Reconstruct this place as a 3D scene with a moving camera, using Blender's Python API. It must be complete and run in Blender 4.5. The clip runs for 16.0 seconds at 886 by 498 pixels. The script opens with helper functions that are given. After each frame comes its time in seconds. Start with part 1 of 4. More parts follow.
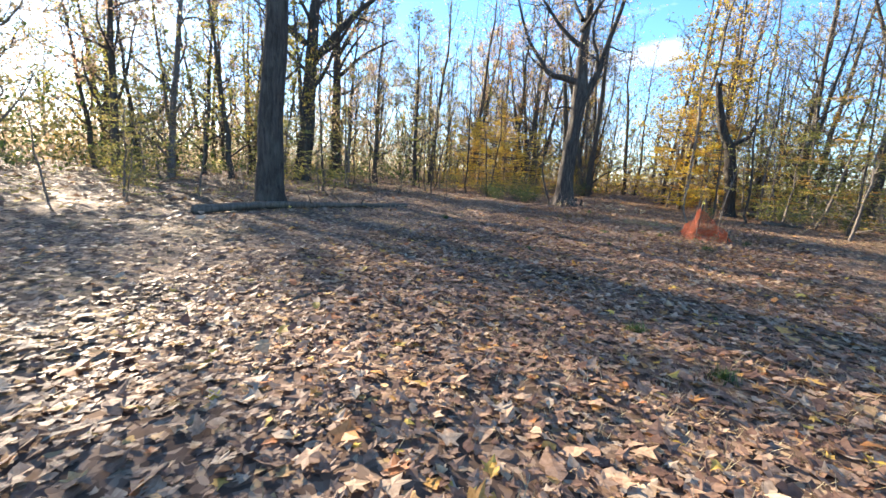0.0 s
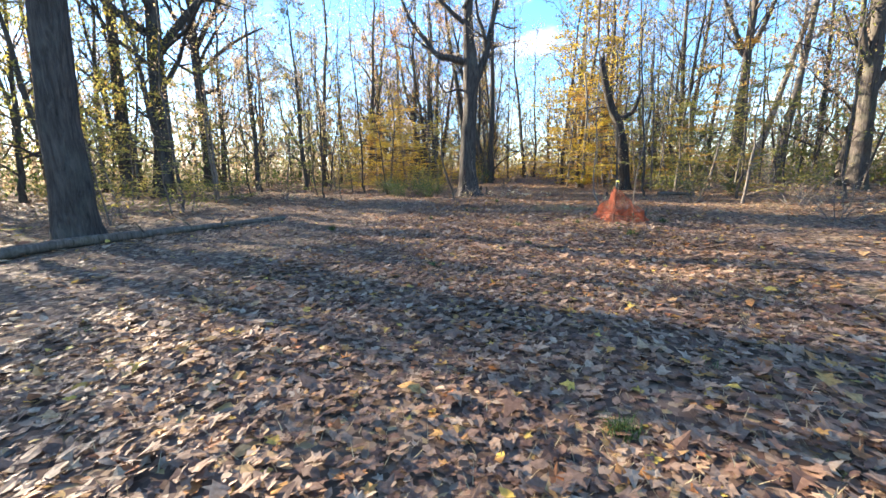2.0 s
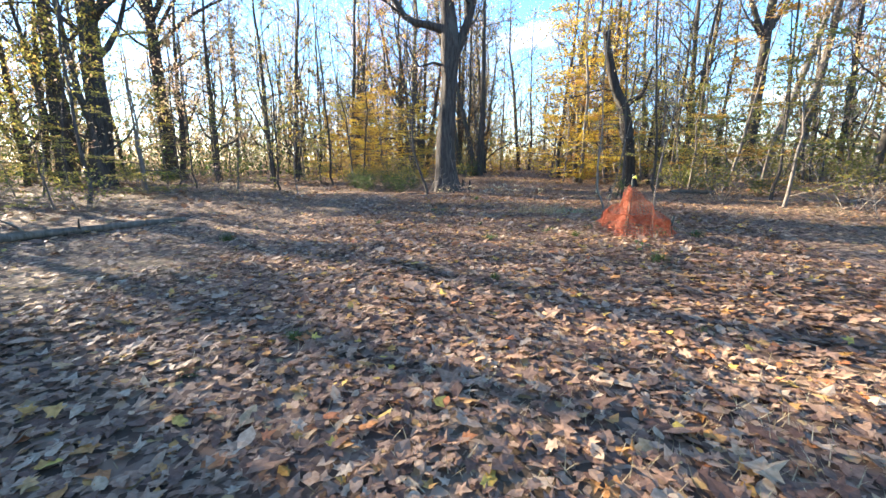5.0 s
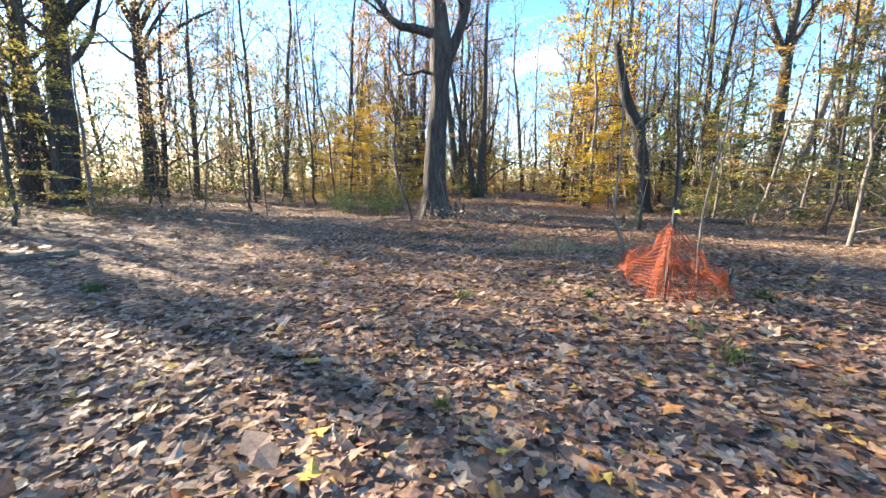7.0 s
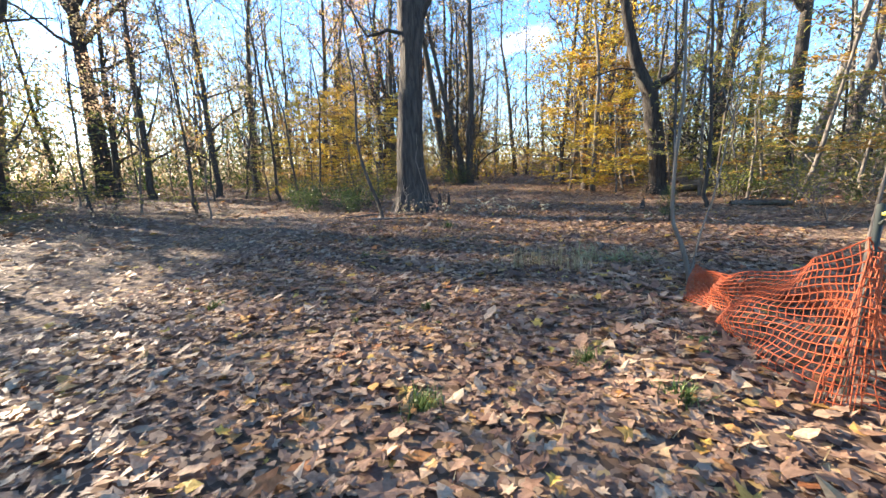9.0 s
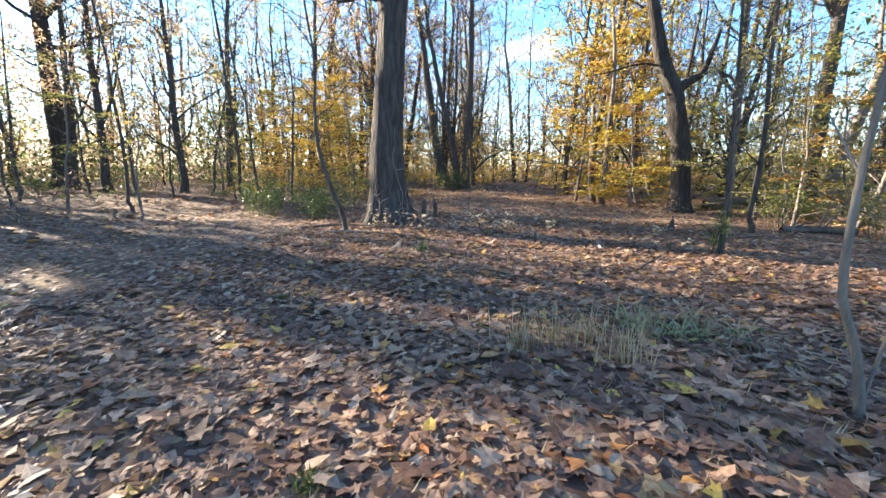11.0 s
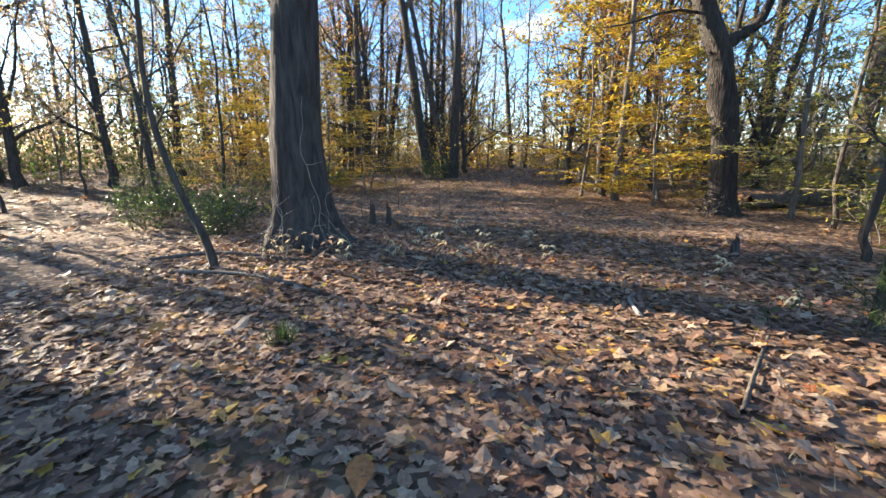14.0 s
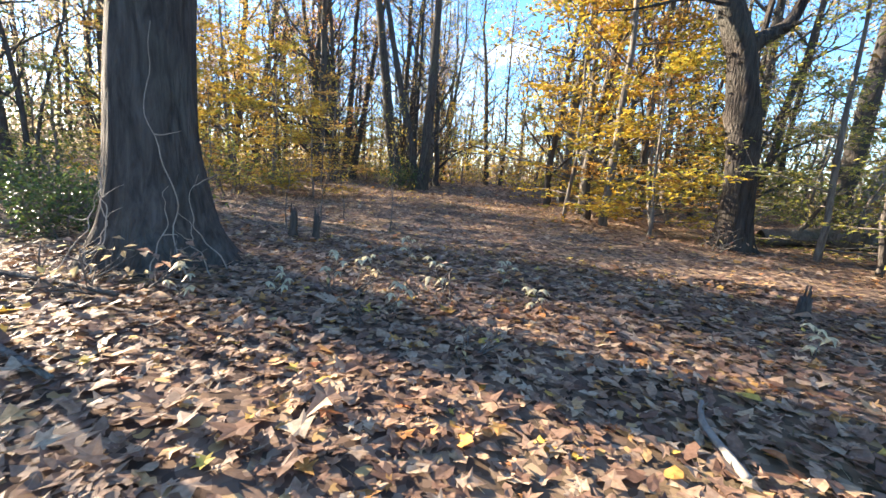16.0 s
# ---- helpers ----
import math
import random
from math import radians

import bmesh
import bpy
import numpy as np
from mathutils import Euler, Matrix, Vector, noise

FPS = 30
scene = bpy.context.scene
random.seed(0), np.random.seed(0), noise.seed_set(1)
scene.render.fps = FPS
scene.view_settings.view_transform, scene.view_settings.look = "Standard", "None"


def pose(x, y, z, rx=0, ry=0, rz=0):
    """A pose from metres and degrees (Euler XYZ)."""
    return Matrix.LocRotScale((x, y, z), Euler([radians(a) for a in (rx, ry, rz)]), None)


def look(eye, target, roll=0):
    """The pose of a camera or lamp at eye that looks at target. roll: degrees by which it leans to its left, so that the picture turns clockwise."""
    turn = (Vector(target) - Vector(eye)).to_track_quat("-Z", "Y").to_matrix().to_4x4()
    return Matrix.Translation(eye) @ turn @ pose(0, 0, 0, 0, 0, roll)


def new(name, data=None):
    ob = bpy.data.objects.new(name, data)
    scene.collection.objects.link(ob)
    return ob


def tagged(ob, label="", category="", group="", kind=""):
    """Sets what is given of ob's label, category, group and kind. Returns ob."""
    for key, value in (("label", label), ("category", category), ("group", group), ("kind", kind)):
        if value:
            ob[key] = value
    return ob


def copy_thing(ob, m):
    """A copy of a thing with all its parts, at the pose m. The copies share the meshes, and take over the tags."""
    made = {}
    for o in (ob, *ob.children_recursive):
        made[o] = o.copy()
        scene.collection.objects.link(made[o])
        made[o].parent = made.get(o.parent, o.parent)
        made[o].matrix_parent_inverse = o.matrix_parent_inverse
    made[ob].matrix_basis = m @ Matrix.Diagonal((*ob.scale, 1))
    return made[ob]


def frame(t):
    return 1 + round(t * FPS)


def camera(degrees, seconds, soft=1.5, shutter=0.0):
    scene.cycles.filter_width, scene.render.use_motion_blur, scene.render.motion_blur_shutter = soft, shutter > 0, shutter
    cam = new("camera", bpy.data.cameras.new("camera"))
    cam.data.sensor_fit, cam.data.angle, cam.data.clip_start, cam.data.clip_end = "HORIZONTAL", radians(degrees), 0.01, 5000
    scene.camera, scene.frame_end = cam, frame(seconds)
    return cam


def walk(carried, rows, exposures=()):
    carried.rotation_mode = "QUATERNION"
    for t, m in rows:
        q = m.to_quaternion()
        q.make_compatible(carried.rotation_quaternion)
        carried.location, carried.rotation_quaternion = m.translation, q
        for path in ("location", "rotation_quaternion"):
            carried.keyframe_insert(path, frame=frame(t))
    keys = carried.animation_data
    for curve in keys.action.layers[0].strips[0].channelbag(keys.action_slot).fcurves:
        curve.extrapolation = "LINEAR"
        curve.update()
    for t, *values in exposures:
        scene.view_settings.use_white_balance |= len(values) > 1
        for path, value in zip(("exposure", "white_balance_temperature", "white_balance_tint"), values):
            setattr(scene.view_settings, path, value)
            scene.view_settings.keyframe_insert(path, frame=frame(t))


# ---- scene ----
cam = camera(94.1, 16.0, 1.5, 0.1)
PATH = [
    (0, (1.967, 0.318, 1.578), (0.961, 2.006, 1.204), 4.0),
    (0.5, (1.829, 0.814, 1.618), (0.984, 2.59, 1.252), 0.3),
    (1, (1.634, 1.511, 1.609), (0.789, 3.282, 1.22), 0.9),
    (1.5, (1.481, 2.075, 1.609), (0.763, 3.904, 1.236), 0.2),
    (2, (1.321, 2.676, 1.61), (0.69, 4.534, 1.222), -1.2),
    (2.5, (1.284, 3.382, 1.607), (0.634, 5.235, 1.223), 0.3),
    (3, (1.204, 3.989, 1.578), (0.637, 5.872, 1.211), -2.1),
    (3.5, (1.206, 4.575, 1.576), (0.737, 6.476, 1.166), -2.8),
    (4, (1.231, 5.197, 1.557), (0.595, 7.041, 1.118), -2.6),
    (4.2, (1.272, 5.425, 1.513), (0.643, 7.272, 1.072), -0.6),
    (6.3, (1.134, 7.867, 1.49), (0.538, 9.733, 1.083), -0.6),
    (6.5, (1.119, 8.189, 1.511), (0.418, 10.032, 1.179), -1.3),
    (7, (1.118, 8.806, 1.532), (0.478, 10.671, 1.197), 0.4),
    (7.5, (1.013, 9.498, 1.56), (0.489, 11.394, 1.202), -2.9),
    (8, (0.893, 10.364, 1.476), (0.122, 12.191, 1.215), -1.4),
    (8.5, (0.76, 11.028, 1.476), (0.007, 12.855, 1.163), 1.2),
    (9, (0.587, 11.662, 1.492), (-0.026, 13.524, 1.093), -2.0),
    (9.5, (0.507, 12.365, 1.358), (-0.313, 14.163, 1.05), -1.4),
    (10, (0.372, 13.015, 1.31), (-0.318, 14.88, 1.102), 4.1),
    (10.2, (0.293, 13.269, 1.309), (-0.302, 15.164, 1.069), -0.1),
    (12.3, (0.129, 15.624, 1.778), (-0.464, 17.484, 1.340), 2.8),
    (12.5, (0.115, 15.868, 1.789), (-0.482, 17.728, 1.363), 0.9),
    (13, (0.023, 16.607, 1.712), (-0.292, 18.533, 1.275), 0.8),
    (13.5, (-0.040, 17.312, 1.618), (-0.509, 19.207, 1.181), 0.4),
    (14, (0.010, 18.043, 1.606), (-0.584, 19.897, 1.149), -0.0),
    (14.5, (-0.066, 18.696, 1.597), (-0.510, 20.593, 1.144), -1.0),
    (15, (-0.059, 19.287, 1.494), (-0.612, 21.169, 1.107), 1.1),
    (15.5, (-0.135, 19.896, 1.418), (-0.718, 21.762, 0.999), 4.5),
    (16, (-0.313, 20.432, 1.289), (-0.781, 22.338, 0.908), 4.2),
]
EXPOSURES = [(0, 2.65, 7550, 12), (0.5, 2.75, 7550, 12), (1, 2.55, 7550, 12), (1.5, 2.7, 7550, 12), (2.5, 2.95, 7550, 12), (4, 3.03, 7550, 12), (7, 3.03, 7550, 12), (9, 2.78, 7550, 12), (12.5, 3.1, 7550, 12), (13, 2.9, 7550, 12), (14, 2.6, 7550, 12), (15, 2.73, 7550, 12), (16, 2.97, 7550, 12)]
walk(cam, [(t, look(eye, target, roll)) for t, eye, target, roll in PATH], EXPOSURES)

# ---- sky, sun ----
SUN = Vector((-0.962, 0.205, 0.315)).normalized()
SUN_EL = math.asin(SUN.z)
SUN_AZ = math.atan2(SUN.x, SUN.y)
world = bpy.data.worlds.new("sky")
scene.world = world
world.use_nodes = True
wn = world.node_tree.nodes
wl = world.node_tree.links
background = wn["Background"]
sky = wn.new("ShaderNodeTexSky")
sky.sky_type = "NISHITA"
sky.sun_disc = False
sky.sun_elevation = SUN_EL
sky.sun_rotation = SUN_AZ
sky.air_density = 0.8
sky.dust_density = 0.1
sky.ozone_density = 4.5
background.inputs["Strength"].default_value = 0.10
# thin streaks of cloud
coords = wn.new("ShaderNodeTexCoord")
stretch = wn.new("ShaderNodeMapping")
stretch.inputs["Scale"].default_value = (1.0, 1.0, 2.6)
cloud = wn.new("ShaderNodeTexNoise")
cloud.inputs["Scale"].default_value = 2.1
cloud.inputs["Detail"].default_value = 6.0
cloud.inputs["Roughness"].default_value = 0.6
cover = wn.new("ShaderNodeMapRange")
cover.inputs["From Min"].default_value = 0.56
cover.inputs["From Max"].default_value = 0.70
cover.inputs["To Max"].default_value = 0.6
blend = wn.new("ShaderNodeMix")
blend.data_type = "RGBA"
blend.inputs[7].default_value = (5.0, 5.1, 5.3, 1)
wl.new(coords.outputs["Generated"], stretch.inputs[0])
wl.new(stretch.outputs[0], cloud.inputs["Vector"])
wl.new(cloud.outputs[0], cover.inputs[0])
wl.new(cover.outputs[0], blend.inputs[0])
deep = wn.new("ShaderNodeHueSaturation")
deep.inputs["Saturation"].default_value = 1.12
wl.new(sky.outputs[0], deep.inputs["Color"])
wl.new(deep.outputs[0], blend.inputs[6])
wl.new(blend.outputs[2], background.inputs["Color"])

sun_data = bpy.data.lights.new("sun", "SUN")
sun_data.energy = 5.0
sun_data.angle = radians(0.53)
sun_data.color = (1.0, 0.93, 0.82)
sun = new("sun", sun_data)
sun.rotation_euler = (-SUN).to_track_quat("-Z", "Y").to_euler()


# ---- materials ----
def shader(name):
    m = bpy.data.materials.new(name)
    m.use_nodes = True
    nt = m.node_tree
    return m, nt, nt.nodes["Principled BSDF"]


def node(nt, kind, **inputs):
    n = nt.nodes.new(kind)
    for key, value in inputs.items():
        n.inputs[key.replace("_", " ")].default_value = value
    return n


def ramp(nt, source, stops):
    r = nt.nodes.new("ShaderNodeValToRGB")
    cr = r.color_ramp
    while len(cr.elements) < len(stops):
        cr.elements.new(0.5)
    for e, (p, c) in zip(cr.elements, stops):
        e.position = p
        e.color = (*c, 1)
    nt.links.new(source, r.inputs[0])
    return r.outputs[0]


def mixed(nt, a, b, factor, blend="MIX"):
    m = nt.nodes.new("ShaderNodeMix")
    m.data_type = "RGBA"
    m.blend_type = blend
    for socket, value in ((m.inputs[0], factor), (m.inputs[6], a), (m.inputs[7], b)):
        if isinstance(value, (int, float)):
            socket.default_value = value
        elif isinstance(value, tuple):
            socket.default_value = (*value, 1)
        else:
            nt.links.new(value, socket)
    return m.outputs[2]


def bark(name, dark, light, moss, ridge=9.0, depth=0.03, moss_amount=0.3):
    m, nt, p = shader(name)
    co = nt.nodes.new("ShaderNodeTexCoord").outputs["Object"]
    mp = nt.nodes.new("ShaderNodeMapping")
    mp.inputs["Scale"].default_value = (ridge, ridge, ridge * 0.16)
    nt.links.new(co, mp.inputs[0])
    n1 = node(nt, "ShaderNodeTexNoise", Scale=1.6, Detail=6.0, Roughness=0.65, Distortion=0.6)
    nt.links.new(mp.outputs[0], n1.inputs["Vector"])
    v = node(nt, "ShaderNodeTexVoronoi", Scale=2.2)
    v.feature = "DISTANCE_TO_EDGE"
    nt.links.new(mp.outputs[0], v.inputs["Vector"])
    n2 = node(nt, "ShaderNodeTexNoise", Scale=1.3, Detail=4.0)
    nt.links.new(co, n2.inputs["Vector"])
    c = ramp(nt, n1.outputs[0], ((0.3, dark), (0.7, light)))
    c = mixed(nt, c, moss, ramp(nt, n2.outputs[0], ((0.5, (0, 0, 0)), (0.72, (moss_amount,) * 3))))
    nt.links.new(c, p.inputs["Base Color"])
    p.inputs["Roughness"].default_value = 0.92
    p.inputs["Specular IOR Level"].default_value = 0.2
    height = nt.nodes.new("ShaderNodeMath")
    height.operation = "ADD"
    nt.links.new(n1.outputs[0], height.inputs[0])
    nt.links.new(v.outputs["Distance"], height.inputs[1])
    b = node(nt, "ShaderNodeBump", Strength=0.9, Distance=depth)
    nt.links.new(height.outputs[0], b.inputs["Height"])
    nt.links.new(b.outputs[0], p.inputs["Normal"])
    return m


def foliage(name, stops, through_light=0.45, rough=0.55, tree_shift=0.0):
    """Leaves: each its own tint, with light coming through them."""
    m, nt, p = shader(name)
    g = nt.nodes.new("ShaderNodeNewGeometry").outputs["Random Per Island"]
    c = ramp(nt, g, stops)
    if tree_shift:
        hs = nt.nodes.new("ShaderNodeHueSaturation")
        mr = nt.nodes.new("ShaderNodeMapRange")
        mr.inputs["To Min"].default_value = 0.5 - tree_shift
        mr.inputs["To Max"].default_value = 0.5 + tree_shift
        nt.links.new(nt.nodes.new("ShaderNodeObjectInfo").outputs["Random"], mr.inputs[0])
        nt.links.new(mr.outputs[0], hs.inputs["Hue"])
        nt.links.new(c, hs.inputs["Color"])
        c = hs.outputs[0]
    co = nt.nodes.new("ShaderNodeTexCoord").outputs["Object"]
    n = node(nt, "ShaderNodeTexNoise", Scale=38.0, Detail=3.0)
    nt.links.new(co, n.inputs["Vector"])
    c = mixed(nt, c, ramp(nt, n.outputs[0], ((0.35, (0.55, 0.5, 0.45)), (0.65, (1, 1, 1)))), 0.7, "MULTIPLY")
    nt.links.new(c, p.inputs["Base Color"])
    p.inputs["Roughness"].default_value = rough
    p.inputs["Specular IOR Level"].default_value = 0.25
    t = nt.nodes.new("ShaderNodeBsdfTranslucent")
    nt.links.new(c, t.inputs[0])
    mx = nt.nodes.new("ShaderNodeMixShader")
    mx.inputs[0].default_value = through_light
    nt.links.new(p.outputs[0], mx.inputs[1])
    nt.links.new(t.outputs[0], mx.inputs[2])
    nt.links.new(mx.outputs[0], nt.nodes["Material Output"].inputs[0])
    return m


BARK_OAK = bark("oak_bark", (0.022, 0.019, 0.017), (0.10, 0.086, 0.076), (0.11, 0.115, 0.098), 7.0, 0.06, 0.4)
# oak bark darkened for the broken tree: its silhouette shade is in the colour
BARK_SILHOUETTE = bark("dead_black_bark", (0.014, 0.012, 0.011), (0.075, 0.062, 0.053), (0.09, 0.095, 0.08), 7.0, 0.06, 0.4)
BARK_DARK = bark("dark_bark", (0.032, 0.027, 0.023), (0.115, 0.097, 0.083), (0.10, 0.12, 0.07), 9.0, 0.035)
BARK_GREY = bark("grey_bark", (0.06, 0.05, 0.042), (0.21, 0.18, 0.155), (0.24, 0.24, 0.20), 10.0, 0.02)
BARK_SMOOTH = bark("smooth_bark", (0.16, 0.14, 0.12), (0.30, 0.27, 0.235), (0.13, 0.13, 0.10), 6.0, 0.008)
BARK_PALE = bark("pale_sapling_bark", (0.11, 0.095, 0.08), (0.22, 0.195, 0.165), (0.12, 0.13, 0.09), 14.0, 0.006)
BARK_VINE = bark("vine_bark", (0.22, 0.17, 0.13), (0.38, 0.32, 0.26), (0.2, 0.18, 0.13), 14.0, 0.006)
DEADWOOD = bark("dead_wood", (0.05, 0.04, 0.032), (0.17, 0.14, 0.115), (0.09, 0.11, 0.06), 8.0, 0.02)

LITTER = foliage("fallen_leaves", ((0.0, (0.14, 0.078, 0.056)), (0.22, (0.21, 0.122, 0.085)), (0.5, (0.314, 0.197, 0.135)), (0.74, (0.43, 0.285, 0.19)),
                                   (0.88, (0.50, 0.39, 0.28)), (0.93, (0.56, 0.31, 0.10)), (0.965, (0.42, 0.15, 0.065)), (1.0, (0.68, 0.50, 0.11))), 0.24, 0.62)
YELLOW = foliage("yellow_leaves", ((0.0, (0.26, 0.14, 0.035)), (0.25, (0.50, 0.29, 0.05)), (0.5, (0.66, 0.44, 0.06)), (0.75, (0.78, 0.58, 0.09)), (0.9, (0.58, 0.52, 0.11)), (1.0, (0.26, 0.29, 0.07))), 0.5, 0.5, 0.012)
ORANGE = foliage("orange_leaves", ((0.0, (0.28, 0.125, 0.04)), (0.4, (0.50, 0.25, 0.065)), (0.75, (0.64, 0.38, 0.11)), (1.0, (0.68, 0.52, 0.17))), 0.5, 0.5, 0.015)
GREENISH = foliage("yellow_green_leaves", ((0.0, (0.13, 0.16, 0.045)), (0.4, (0.25, 0.27, 0.075)), (0.7, (0.42, 0.38, 0.10)), (0.9, (0.56, 0.46, 0.12)), (1.0, (0.45, 0.27, 0.09))), 0.6, 0.5, 0.02)
TAN = foliage("tan_leaves", ((0.0, (0.30, 0.19, 0.12)), (0.5, (0.52, 0.39, 0.27)), (0.8, (0.62, 0.50, 0.34)), (1.0, (0.54, 0.49, 0.24))), 0.58, 0.5, 0.02)
HAZE = foliage("far_twig_haze", ((0.0, (0.19, 0.16, 0.13)), (0.5, (0.33, 0.28, 0.22)), (0.85, (0.43, 0.37, 0.26)), (1.0, (0.42, 0.38, 0.20))), 0.42, 0.8)
GREEN = foliage("green_leaves", ((0.0, (0.03, 0.06, 0.02)), (0.5, (0.07, 0.12, 0.035)), (0.85, (0.12, 0.18, 0.055)), (1.0, (0.26, 0.27, 0.08))), 0.35, 0.38)
DRY_GRASS = foliage("dry_grass", ((0.0, (0.24, 0.18, 0.10)), (0.6, (0.44, 0.36, 0.21)), (1.0, (0.55, 0.48, 0.31))), 0.3, 0.6)
SEDGE = foliage("sedge_blades", ((0.0, (0.16, 0.21, 0.09)), (0.6, (0.34, 0.38, 0.19)), (1.0, (0.52, 0.52, 0.32))), 0.3, 0.5)


def ground_material():
    m, nt, p = shader("forest_floor")
    co = nt.nodes.new("ShaderNodeTexCoord").outputs["Object"]
    warp = node(nt, "ShaderNodeTexNoise", Scale=6.0, Detail=3.0)
    nt.links.new(co, warp.inputs["Vector"])
    wv = nt.nodes.new("ShaderNodeVectorMath")
    wv.operation = "MULTIPLY_ADD"
    wv.inputs[1].default_value = (0.12, 0.12, 0.12)
    nt.links.new(warp.outputs["Color"], wv.inputs[0])
    nt.links.new(co, wv.inputs[2])
    v = node(nt, "ShaderNodeTexVoronoi", Scale=17.0)
    nt.links.new(wv.outputs[0], v.inputs["Vector"])
    sep = nt.nodes.new("ShaderNodeSeparateColor")
    nt.links.new(v.outputs["Color"], sep.inputs[0])
    c = ramp(nt, sep.outputs[0], ((0.0, (0.055, 0.037, 0.028)), (0.35, (0.115, 0.074, 0.054)), (0.7, (0.20, 0.134, 0.095)), (0.92, (0.34, 0.24, 0.168)), (1.0, (0.42, 0.28, 0.12))))
    big = node(nt, "ShaderNodeTexNoise", Scale=0.35, Detail=4.0)
    nt.links.new(co, big.inputs["Vector"])
    c = mixed(nt, c, (0.09, 0.085, 0.04), ramp(nt, big.outputs[0], ((0.5, (0, 0, 0)), (0.75, (0.45, 0.45, 0.45)))))
    nt.links.new(c, p.inputs["Base Color"])
    p.inputs["Roughness"].default_value = 0.95
    p.inputs["Specular IOR Level"].default_value = 0.1
    b = node(nt, "ShaderNodeBump", Strength=1.0, Distance=0.06)
    nt.links.new(sep.outputs[1], b.inputs["Height"])
    nt.links.new(b.outputs[0], p.inputs["Normal"])
    return m


def plain(name, colour, rough, spread=0.25, scale=30.0):
    m, nt, p = shader(name)
    co = nt.nodes.new("ShaderNodeTexCoord").outputs["Object"]
    n = node(nt, "ShaderNodeTexNoise", Scale=scale, Detail=4.0)
    nt.links.new(co, n.inputs["Vector"])
    lo = tuple(k * (1 - spread) for k in colour)
    hi = tuple(min(1, k * (1 + spread)) for k in colour)
    nt.links.new(ramp(nt, n.outputs[0], ((0.3, lo), (0.7, hi))), p.inputs["Base Color"])
    p.inputs["Roughness"].default_value = rough
    return m


FLOOR = ground_material()
NET_ORANGE = plain("orange_plastic", (0.38, 0.07, 0.018), 0.65)
STAKE_GREEN = plain("green_painted_steel", (0.014, 0.022, 0.017), 0.6)
TIE = plain("yellow_ribbon", (0.6, 0.55, 0.08), 0.5)


